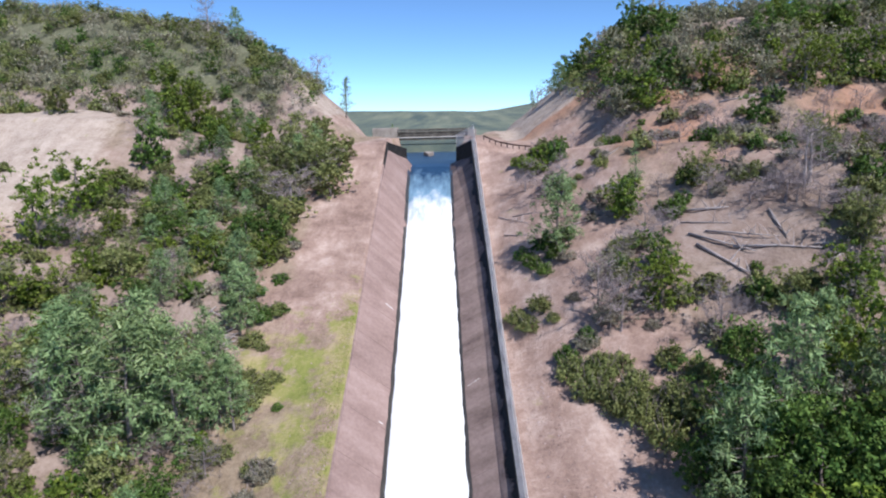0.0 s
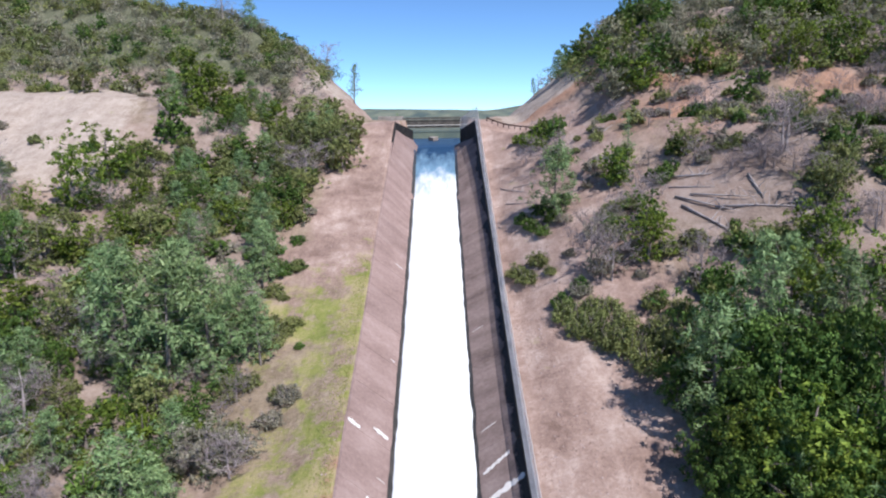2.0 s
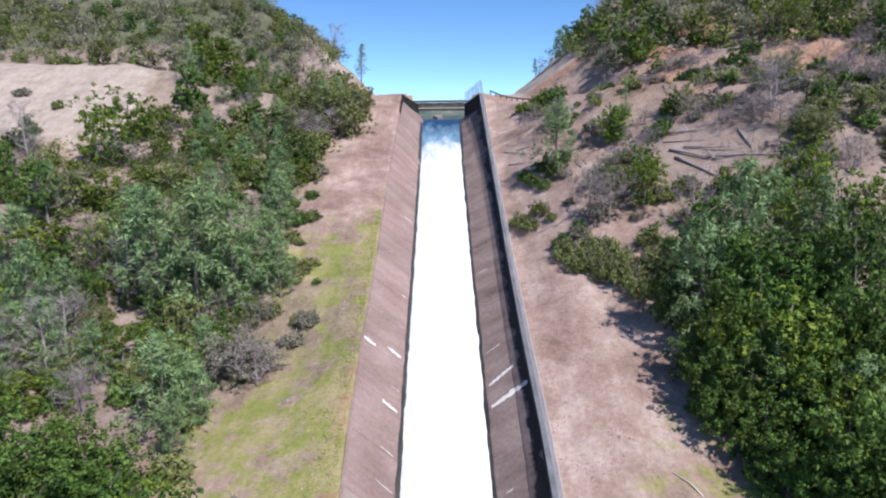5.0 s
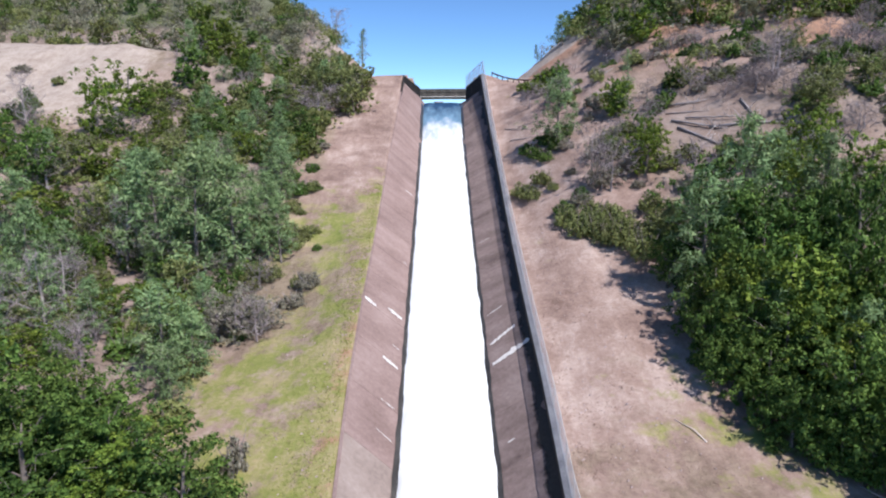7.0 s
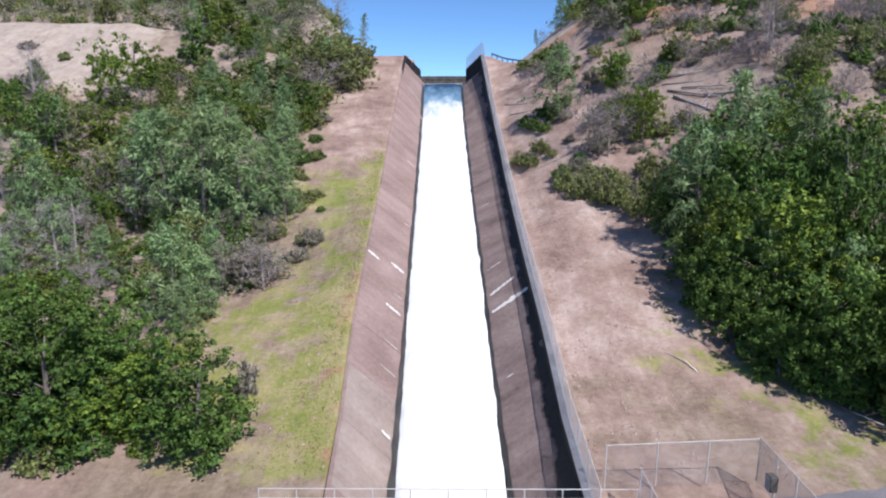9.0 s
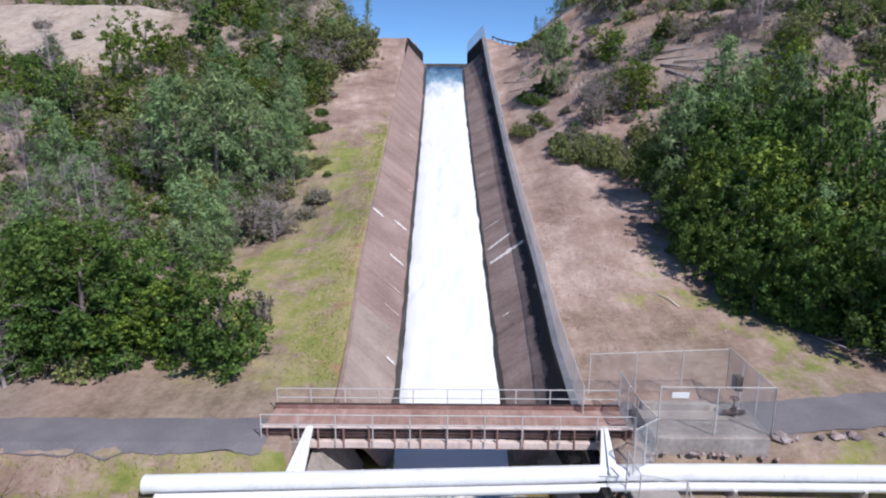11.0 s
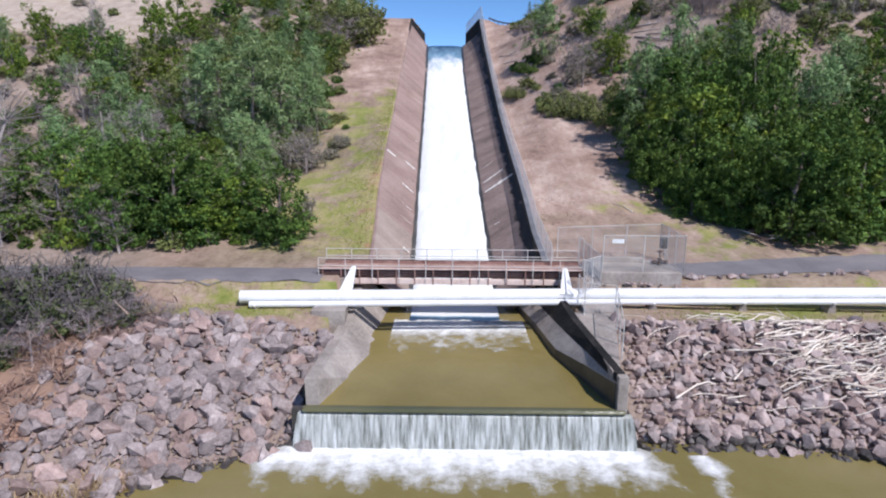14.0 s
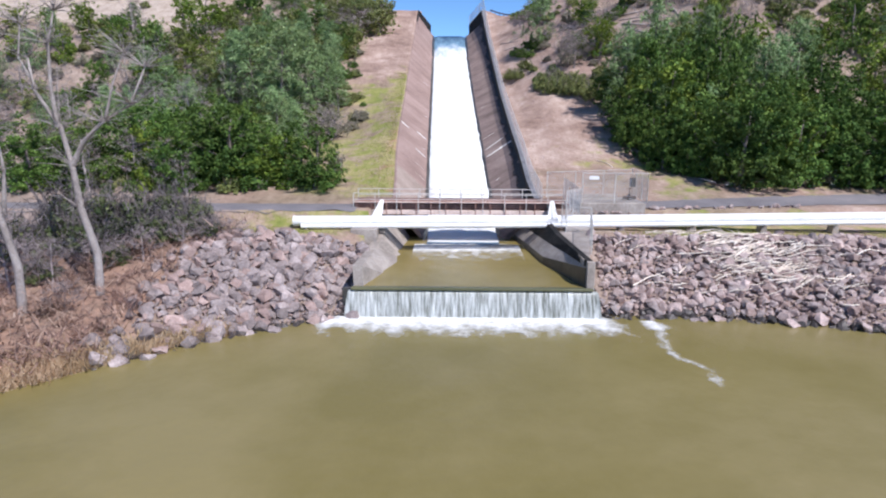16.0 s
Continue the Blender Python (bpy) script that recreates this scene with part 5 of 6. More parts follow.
KINDS = {
    "oak": kinds_of(4, "oak_tree", "dense dark green live oak on the hillside", "tree", "oaks", lambda: broadleaf(7.5, 7.0, LEAF_DARK, 165, 19, 0.29, 0.05), BARK, "crown"),
    "bright": kinds_of(3, "bay_tree", "bright yellowish green leafy tree", "tree", "bright trees", lambda: broadleaf(7.0, 5.5, LEAF_BRIGHT, 160, 18, 0.262, 0.03), BARK, "crown"),
    "pine": kinds_of(4, "grey_pine", "airy blue-green grey pine with open crown", "tree", "grey pines", lambda: conifer(8.5, 6.0, LEAF_PINE, 21, 0.28, 14, 0.14, 0.06, True), BARK, "crown"),
    "tan": kinds_of(3, "grey_oak", "greyish olive oak with half-bare crown", "tree", "grey oaks", lambda: broadleaf(6.5, 6.5, LEAF_OLIVE, 145, 17, 0.248, 0.05), BARK, "crown"),
    "ashen": kinds_of(2, "grey_oak", "ashen grey half-dead tree with a dense twiggy crown", "tree", "grey oaks", lambda: broadleaf(6.5, 6.0, LEAF_GREY, 150, 22, 0.215, 0.05), TWIG, "crown"),
    "fir": kinds_of(2, "conifer_tree", "tall thin dark conifer on the ridge", "tree", "conifers", lambda: conifer(9.0, 3.6, LEAF_PINE, 12, 0.2, 17, 0.15, 0.35), BARK, "crown"),
    "near_oak": kinds_of(3, "oak_tree", "dense dark green live oak on the hillside", "tree", "oaks", lambda: broadleaf(7.5, 7.0, LEAF_DARK, 230, 35, 0.235, 0.05), BARK, "crown"),
    "near_bright": kinds_of(3, "bay_tree", "bright yellowish green leafy tree", "tree", "bright trees", lambda: broadleaf(7.0, 5.5, LEAF_BRIGHT, 210, 31, 0.218, 0.03), BARK, "crown"),
    "ridge_oak": kinds_of(2, "oak_tree", "dark green oak standing on the ridge", "tree", "oaks", lambda: broadleaf(7.5, 7.0, LEAF_DARK, 80, 14, 0.5, 0.05), BARK, "crown"),
    "ridge_tan": kinds_of(2, "grey_oak", "greyish olive oak standing on the ridge", "tree", "grey oaks", lambda: broadleaf(6.5, 6.5, LEAF_OLIVE, 80, 14, 0.45, 0.05), BARK, "crown"),
    "ridge_bright": kinds_of(2, "bay_tree", "yellowish green tree standing on the ridge", "tree", "bright trees", lambda: broadleaf(7.0, 5.5, LEAF_BRIGHT, 80, 14, 0.42, 0.03), BARK, "crown"),
    "olive": kinds_of(3, "scrub_bush", "low olive green chaparral bush", "bush", "scrub bushes", lambda: shrub(1.9, 3.0, LEAF_OLIVE, 46, 21, 0.235), BARK, "foliage"),
    "green": kinds_of(3, "green_bush", "rounded dark green bush", "bush", "green bushes", lambda: shrub(2.2, 2.8, LEAF_DARK, 46, 21, 0.235), BARK, "foliage"),
    "near_olive": kinds_of(3, "scrub_bush", "low rounded olive green chaparral bush", "bush", "scrub bushes", lambda: shrub(1.7, 3.0, LEAF_OLIVE, 105, 24, 0.138), BARK, "foliage"),
    "near_green": kinds_of(2, "green_bush", "small rounded dark green bush on the slope", "bush", "green bushes", lambda: shrub(1.8, 2.7, LEAF_DARK, 100, 30, 0.125), BARK, "foliage"),
    "near_grey": kinds_of(2, "grey_bush", "dry greyish brown bush on the slope", "bush", "grey bushes", lambda: shrub(1.5, 2.8, LEAF_GREY, 90, 30, 0.12), TWIG, "foliage"),
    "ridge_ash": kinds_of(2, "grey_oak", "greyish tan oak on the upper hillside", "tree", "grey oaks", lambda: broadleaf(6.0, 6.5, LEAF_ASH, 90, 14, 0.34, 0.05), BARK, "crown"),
    "lime": kinds_of(2, "bright_bush", "bright green leafy bush", "bush", "bright bushes", lambda: shrub(2.3, 2.8, LEAF_BRIGHT, 46, 21, 0.235), BARK, "foliage"),
    "grey": kinds_of(3, "grey_bush", "dry greyish brown chaparral bush", "bush", "grey bushes", lambda: shrub(1.6, 2.8, LEAF_GREY, 42, 20, 0.215), TWIG, "foliage"),
    "bare": kinds_of(3, "leafless_shrub", "leafless grey twiggy shrub", "bush", "leafless shrubs", lambda: bare_plant(2.6, 3.0, 13, 0.07, 6), TWIG, "twig_crown"),
    "snag": kinds_of(2, "leafless_tree", "leafless grey tree with fine branches", "tree", "leafless trees", lambda: bare_plant(6.5, 4.2, 18, 0.14, 6), DEADWOOD, "twig_crown"),
}


def bank_shrub():
    """Dark leafy shrub through which a tangle of bare stems stands out."""
    v, f, leaves = shrub(2.2, 3.2, LEAF_SHADE, 56, 52, 0.17, 20)
    for _ in range(190):
        ang, up = rng.uniform(0, 6.28), rng.uniform(0.1, 1.0)
        a = Vector((math.cos(ang) * 1.3 * math.sqrt(1 - up * up), math.sin(ang) * 1.3 * math.sqrt(1 - up * up), 1.9 * up))
        e = a * rng.uniform(0.9, 1.15) + Vector(rng.normal(size=3) * [0.5, 0.5, 0.28])
        lv, lf = tube([a * 0.75 + Vector(rng.normal(size=3) * 0.2), a + Vector(rng.normal(size=3) * 0.14), e], [0.022, 0.014, 0.005], 3)
        o = len(v)
        v += lv
        f += [tuple(i + o for i in q) for q in lf]
    return v, f, leaves


BANK_SHRUBS = kinds_of(3, "bank_shrub", "dark tangled half-bare shrub on the river bank", "bush", "bank shrubs", bank_shrub, DARK_TWIG, "foliage")


def plant(kind, x, y, scale=1.0, stretch=1.0, sink=0.08):
    if scale > 1.5 and kind in ("olive", "green", "lime", "grey"):
        for turn in (0.4, 2.5, 4.6):
            plant(kind, x + 0.75 * scale * math.cos(turn), y + 0.75 * scale * math.sin(turn), scale * 0.64, stretch * 1.05, sink)
        return
    if kind in ("oak", "bright") and (scale > 1.45 or y < 13 or abs(x) < 26 and y < 30):
        kind = "near_" + kind
    elif kind in ("oak", "bright", "tan") and y > 72 and scale < 1.0:
        kind = "ridge_" + kind
    elif kind in ("olive", "green", "grey") and abs(x) < 24 and 30 < y < 62:
        kind = "near_" + kind
    th = random.choice(KINDS[kind])
    z = terrain(x, y) - sink
    m = pose(x, y, z, random.uniform(-4, 4), random.uniform(-4, 4), random.uniform(0, 360)) @ Matrix.Diagonal((scale, scale, scale * stretch, 1))
    copy_thing(th, m).matrix_basis = m


def clear(x, y):
    u = x - axis(y)
    felled = 25.5 < x < 38.5 and 46.5 < y < 59.5
    return abs(u) > 9.5 and y > 6 and not felled


PLANTS = {}
PLANTS["bright"] = [(-43.7, 106.1, 2.09, 0.82), (-48.5, 68.2, 1.14, 1.18), (-46.9, 75.0, 1.37, 0.92), (-35.4, 97.7, 1.12, 0.85), (-33.0, 76.7, 0.94, 0.59), (-41.9, 58.0, 1.15, 0.7), (-34.5, 50.4, 1.18, 0.94), (-43.0, 47.0, 1.35, 0.65), (-28.4, 31.9, 0.81, 0.79), (-32.1, 24.4, 0.87, 0.64), (-20.0, 8.0, 0.65, 0.67), (21.7, 48.2, 0.89, 0.98), (32.9, 36.4, 0.84, 1.66), (30.1, 34.6, 0.73, 1.67), (23.9, 21.9, 1.62, 0.96), (21.6, 23.3, 0.98, 1.12), (25.8, 17.5, 1.14, 0.83), (27.5, 15.3, 1.14, 0.97)]
PLANTS["oak"] = [(19.8, 24.2, 0.8, 1.3), (21.8, 33.2, 0.75, 1.25), (24.4, 25.6, 1.1, 1.25), (26.8, 21.6, 1.1, 1.3), (20.6, 17.0, 0.7, 1.2), (24.6, 36.5, 0.8, 1.3), (-13.6, 175.0, 0.8, 0.8), (-42.2, 88.4, 0.95, 1.2), (-28.2, 84.9, 1.06, 0.7), (-31.3, 85.9, 0.8, 0.93), (-22.6, 68.8, 1.14, 0.79), (-48.6, 52.7, 1.04, 1.1), (-21.5, 8.1, 1.13, 1.0), (-25.1, 6.4, 0.74, 1.28), (-13.4, 7.7, 0.91, 1.0), (-18.9, 11.3, 0.83, 0.96), (22.3, 62.5, 0.57, 1.19), (21.2, 30.3, 0.61, 1.45), (30.6, 24.7, 0.85, 2.2), (29.7, 27.9, 0.96, 1.31), (30.1, 20.3, 0.84, 1.87), (22.7, 18.6, 1.02, 1.14), (29.7, 13.4, 0.92, 1.23), (20.2, 20.4, 0.85, 1.4), (35.7, 115.2, 0.6, 1.4)]
PLANTS["green"] = [(-38.2, 81.9, 2.25, 1.09), (-20.6, 72.5, 1.47, 1.45), (-20.2, 58.5, 1.27, 0.59), (-18.0, 63.7, 0.81, 1.06), (-18.3, 56.5, 1.12, 1.33), (-13.5, 44.1, 0.47, 0.98), (17.9, 82.5, 1.28, 1.43), (13.0, 62.2, 2.36, 0.92), (26.6, 60.0, 1.51, 0.85)]
PLANTS["lime"] = [(-34.8, 115.2, 2.1, 1.14), (-24.6, 33.6, 1.46, 1.07), (15.6, 84.9, 2.78, 0.83)]
PLANTS["tan"] = [(-14.6, 90.0, 0.8, 1.0), (-15.0, 84.0, 0.85, 1.0), (-14.0, 95.0, 0.6, 1.0), (-17.4, 88.5, 1.15, 1.0), (-21.0, 92.5, 1.35, 1.0), (-16.6, 93.5, 0.9, 0.9), (-20.2, 86.6, 1.15, 1.0), (-23.8, 88.5, 1.3, 0.95), (-18.6, 90.5, 0.9, 0.9), (-25.5, 84.0, 1.1, 0.9), (-36.6, 72.6, 1.01, 0.75), (-36.6, 64.2, 1.05, 0.67), (-45.2, 55.1, 1.15, 0.91), (-36.8, 45.7, 1.13, 1.0), (29.7, 62.2, 0.72, 1.08), (20.0, 35.7, 0.63, 0.94), (38.3, 46.9, 0.64, 1.0)]
PLANTS["bare"] = [(-17.8, 89.3, 2.88, 0.58), (-20.0, 80.6, 3.56, 0.62), (-43.6, 68.4, 2.36, 0.71), (-29.3, 40.9, 2.09, 0.84), (-15.4, 28.0, 1.3, 1.2), (-27.4, 23.4, 1.13, 1.59), (16.0, 48.8, 1.87, 1.28), (17.7, 46.8, 1.82, 1.03), (35.7, 54.4, 2.17, 0.5), (38.8, 50.6, 1.64, 0.5), (24.9, 42.8, 1.51, 1.44)]
PLANTS["pine"] = [(22.4, 20.4, 0.75, 1.15), (26.4, 16.8, 0.8, 1.1), (30.5, 30.5, 1.0, 1.2), (34.0, 22.0, 1.0, 1.2), (-28.3, 69.0, 0.93, 0.76), (-20.6, 40.2, 1.3, 1.05), (-24.2, 38.6, 1.5, 1.02), (-28.4, 40.6, 1.45, 1.0), (-32.2, 43.5, 1.3, 1.0), (-18.6, 43.6, 0.9, 1.1), (-25.8, 46.0, 1.2, 1.0), (-45.7, 45.3, 1.01, 0.85), (-37.0, 39.3, 0.74, 0.88), (-39.2, 36.4, 0.8, 1.25), (-20.8, 22.6, 1.04, 0.85), (-37.0, 30.1, 0.81, 0.85), (14.3, 61.5, 1.09, 0.94), (20.3, 27.6, 1.05, 1.2), (24.6, 31.0, 1.1, 1.3), (-44.5, 141.5, 0.8, 1.1), (25.5, 125.0, 0.75, 1.0), (-16.8, 42.0, 0.7, 1.1)]
PLANTS["grey"] = [(-12.2, 12.5, 0.85, 2.2), (-19.8, 70.3, 0.46, 1.2), (-12.8, 36.4, 1.13, 1.17), (-13.9, 34.2, 1.28, 0.75), (-18.0, 67.8, 0.34, 1.46)]
PLANTS["snag"] = [(-56.8, 66.1, 1.09, 1.29), (38.9, 56.2, 1.42, 0.65), (-27.0, 139.5, 1.4, 1.1), (-51.0, 141.0, 1.45, 1.1), (31.5, 117.0, 1.0, 1.1), (23.0, 140.5, 0.77, 0.78)]
PLANTS["olive"] = [(-16.6, 57.5, 1.05, 0.88), (-16.3, 47.4, 1.86, 0.53), (10.0, 53.0, 1.76, 1.03), (13.7, 42.8, 1.92, 1.29), (15.8, 39.6, 1.64, 1.53), (18.1, 36.0, 1.9, 1.54), (24.2, 14.4, 1.5, 1.11), (28.1, 12.6, 1.45, 1.15)]
PLANTS["ashen"] = [(-17.3, 28.6, 0.85, 0.95), (-15.2, 30.0, 0.6, 0.9), (-19.6, 30.5, 0.7, 0.9), (16.9, 47.6, 0.6, 1.1), (-20.4, 84.2, 0.9, 0.8)]
PLANTS["fir"] = [(36.5, 112.0, 0.95, 0.95), (21.5, 136.0, 0.5, 1.0), (-20.5, 138.0, 1.0, 1.0), (-14.6, 190.0, 0.7, 0.9)]

PLANTS["bare"] += [(-25.5, -13.5, 1.1, 1.1), (-27.0, -15.2, 1.2, 1.1), (-24.0, -11.2, 1.1, 1.0), (-28.6, -12.4, 1.2, 1.2), (-23.0, -16.6, 0.8, 0.9), (-21.4, -10.0, 1.0, 0.9), (-17.6, -7.0, 0.9, 0.8), (-16.2, -6.4, 0.8, 0.7), (-30.5, -16.5, 1.3, 1.1), (-19.4, -8.4, 1.0, 0.8), (12.9, 78.8, 1.5, 0.7), (14.9, 74.0, 1.7, 0.7), (16.8, 74.3, 1.5, 0.8), (14.4, 81.8, 1.3, 0.7), (36.5, 53.9, 1.3, 0.8), (37.6, 51.8, 1.4, 0.8), (38.9, 50.2, 1.1, 0.9), (36.1, 56.6, 1.2, 0.8), (20.4, 56.5, 1.2, 0.9), (31.5, 59.4, 1.0, 0.8), (33.1, 56.3, 1.1, 0.8)]
PLANTS["bright"] += [(22.0, 62.7, 0.85, 0.8), (35.1, 41.5, 0.95, 1.0)]
PLANTS["green"] += [(29.4, 63.1, 1.4, 1.1), (26.5, 60.0, 1.35, 0.8), (30.5, 48.6, 0.55, 0.9), (-16.5, 57.7, 1.0, 0.8), (-18.1, 72.0, 0.8, 0.8), (-20.0, 70.3, 0.7, 0.8), (-13.6, 44.1, 0.45, 1.0), (-17.6, 64.3, 0.75, 0.8), (-19.7, 61.0, 1.0, 0.8)]
PLANTS["olive"] += [(26.2, 48.1, 1.35, 1.0), (29.5, 46.2, 1.35, 1.1), (33.3, 44.9, 1.15, 1.0), (-17.0, 46.7, 1.3, 0.7), (-15.4, 46.2, 1.0, 0.6), (-18.3, 53.4, 1.25, 0.8), (-21.0, 58.2, 1.1, 0.9), (-13.8, 37.0, 0.8, 1.1), (-16.2, 44.6, 1.1, 0.7)]
PLANTS["ashen"] += [(24.2, 13.0, 0.5, 0.75), (28.2, 31.5, 0.8, 1.4), (33.5, 33.5, 0.8, 1.3), (17.7, 53.4, 0.65, 0.9)]
PLANTS["tan"] += [(38.7, 46.5, 0.7, 1.2), (31.0, 44.0, 0.65, 1.0)]
PLANTS["oak"] += [(18.6, 30.5, 0.55, 1.2), (19.0, 21.0, 0.6, 1.3), (21.2, 14.6, 0.6, 1.1), (23.4, 29.2, 1.0, 1.2), (27.6, 26.0, 1.1, 1.2), (23.0, 12.6, 0.55, 1.0), (22.6, 51.7, 0.55, 1.1), (43.0, 77.1, 0.55, 1.0)]
PLANTS["grey"] += [(23.7, 48.5, 1.25, 1.0), (35.4, 68.0, 1.4, 1.1)]
PLANTS["snag"] += [(-27.0, 6.6, 0.95, 0.9), (-30.5, 8.4, 1.0, 0.9), (-24.4, 5.2, 0.7, 0.9), (-34.0, 6.5, 1.0, 0.9), (-37.5, 9.0, 1.1, 1.0), (38.2, 55.8, 1.05, 1.0), (-28.4, 25.4, 0.75, 0.9)]
PLANTS["fir"] += [(24.1, 65.8, 0.62, 1.0)]
for kind, rows in PLANTS.items():
    for x, y, size, tall in rows:
        plant(kind, x, y, size, tall)


def scatter(count, x0, x1, y0, y1, kinds, where, low=0.7, high=1.3, apart=1.6):
    spots = []
    tries = 0
    while len(spots) < count and tries < count * 30:
        tries += 1
        x, y = random.uniform(x0, x1), random.uniform(y0, y1)
        if not clear(x, y) or random.random() > where(x, y) or any((x - a) ** 2 + (y - b) ** 2 < apart ** 2 for a, b in spots):
            continue
        spots.append((x, y))
        plant(random.choice(kinds), x, y, random.uniform(low, high), random.uniform(0.85, 1.2))


def left_cover(x, y):
    return 1.0 if x < -17 - 0.02 * y else 0.0


def not_bank(x, y):
    return 0.12 if (x - axis(y)) + 0.25 * (y - 90) < -46 and 70 < y < 103 else 1.0


scatter(112, -78, -18, 14, 108, ["pine", "tan", "pine", "tan", "bright", "oak", "pine"], lambda x, y: left_cover(x, y) * not_bank(x, y) * (0.5 if x < -40 and y > 24 else 1.0), 0.5, 0.85, 3.4)
scatter(220, -78, -17, 12, 112, ["olive", "green", "lime", "grey", "olive", "bare"], lambda x, y: left_cover(x, y) * not_bank(x, y), 0.7, 1.5, 1.5)
scatter(26, 24, 46, 9, 20, ["oak", "oak", "bright"], lambda x, y: smooth(22, 27, x - 0.35 * (y - 12)), 0.8, 1.15, 3.0)
scatter(44, 29, 72, 12, 41, ["oak", "bright", "pine", "oak"], lambda x, y: 1.0, 0.7, 1.1, 4.0)
for x, y, size in ((12.5, 45.5, 1.1), (15.5, 43.3, 1.3), (17.5, 40.5, 1.2), (19.8, 38.6, 1.2), (14.6, 46.8, 1.0), (20.6, 42.0, 1.3), (22.4, 40.2, 1.2), (17.0, 38.0, 1.1)):
    plant("olive" if size > 1.15 else "green", x, y, size, 1.1)
scatter(190, 12, 72, 43, 96, ["bare", "grey", "olive", "olive", "grey", "bare", "green"], lambda x, y: (0.5 + 0.5 * smooth(22, 34, x)) * (1 - 0.45 * smooth(57, 63, y + 0.15 * (x - 30))), 0.6, 1.35, 1.6)
scatter(34, 19, 62, 43, 84, ["olive", "green", "olive", "grey"], lambda x, y: (0.4 + 0.6 * smooth(24, 36, x)) * (1 - 0.6 * smooth(57, 63, y)), 0.9, 1.6, 2.6)
scatter(26, 26, 66, 40, 66, ["tan", "snag", "tan", "bare", "bright"], lambda x, y: smooth(28, 40, x + 0.6 * (50 - y)), 0.4, 0.8, 3.0)
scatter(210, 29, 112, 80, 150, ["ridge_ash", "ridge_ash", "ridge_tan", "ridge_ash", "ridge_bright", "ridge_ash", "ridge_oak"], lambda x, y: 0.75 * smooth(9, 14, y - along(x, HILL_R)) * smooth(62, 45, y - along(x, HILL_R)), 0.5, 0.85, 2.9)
scatter(16, 28, 70, 80, 100, ["green", "oak", "green", "bright"], lambda x, y: smooth(6, 9, y - along(x, HILL_R)), 0.7, 1.1, 3.0)
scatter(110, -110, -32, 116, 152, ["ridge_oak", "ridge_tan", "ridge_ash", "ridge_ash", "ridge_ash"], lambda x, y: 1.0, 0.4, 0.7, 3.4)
scatter(26, -66, -32, 10, 60, ["snag", "bare", "snag"], lambda x, y: 1.0, 0.9, 1.4, 3.5)
scatter(70, 20, 66, 40, 78, ["bare", "grey", "olive", "bare", "grey", "green"], lambda x, y: (0.35 + 0.65 * smooth(24, 32, x)) * (1 - 0.5 * smooth(58, 64, y)), 0.9, 1.5, 2.0)
scatter(60, -74, -20, 40, 84, ["olive", "grey", "green", "lime", "olive"], lambda x, y: left_cover(x, y) * not_bank(x, y), 1.0, 1.45, 2.2)


def far_brush(count, material, seed):
    """The close cover of chaparral on both ridges: uncountable low clumps."""
    r = random.Random(seed)
    cs, rs = [], []
    while len(cs) < count * 6:
        left = r.random() < 0.5
        x = r.uniform(-125, -22) if left else r.uniform(20, 115)
        y = r.uniform(106, 168) if left else r.uniform(68, 158)
        d = y - along(x, HILL_L if left else HILL_R)
        if d < (3 if left else 9) or (not left and x < 27 and y > 100) or (left and x > -24 - 0.12 * (y - 118)) or noise.noise(Vector((x / 9, y / 9, seed))) < -0.3:
            continue
        w = r.uniform(1.2, 2.9)
        z = terrain(x, y)
        for _ in range(6):
            cs.append((x + r.gauss(0, 0.5) * w, y + r.gauss(0, 0.5) * w, z + r.uniform(0.25, 1.15) * w))
            rs.append(0.6 * w)
    tagged(new("hillside_brush", leaf_cloud("hillside_brush", cs, rs, 26, 0.36, material)), "dense greyish green chaparral covering the ridge", "brush", kind="stuff")


scatter(46, -46, -17, 26, 82, ["tan", "pine", "bright", "tan", "oak", "bright"], lambda x, y: left_cover(x, y) * not_bank(x, y), 0.4, 0.7, 2.6)
scatter(90, -46, -16, 26, 84, ["olive", "lime", "green", "grey", "bare", "olive"], lambda x, y: left_cover(x - 1.5, y) * not_bank(x, y), 0.6, 1.2, 1.4)
for x, y, size in ((-17.0, 10.4, 0.95), (-28.0, 9.4, 1.05), (-31.5, 12.0, 1.1), (-24.5, 12.5, 1.1), (-35.0, 9.0, 1.1), (-22.0, 15.0, 1.0), (-29.0, 16.0, 1.0)):
    plant("bright" if size in (0.95, 1.05) else "oak", x, y, size, 0.85)
scatter(46, -40, -13, 6.2, 11, ["oak", "green", "green", "bright", "lime", "olive"], lambda x, y: 1.0 if x < -15 - 0.4 * (y - 6) else 0.0, 0.55, 0.95, 1.7)
scatter(18, 23, 48, 9, 13, ["olive", "green", "oak", "grey"], lambda x, y: smooth(23, 28, x), 0.6, 1.0, 1.8)


far_brush(800, LEAF_OLIVE, 11)
far_brush(650, LEAF_GREY, 12)
far_brush(330, LEAF_DARK, 13)
for group in KINDS.values():
    for th in group:
        for ob in (*th.children, th):
            bpy.data.objects.remove(ob)

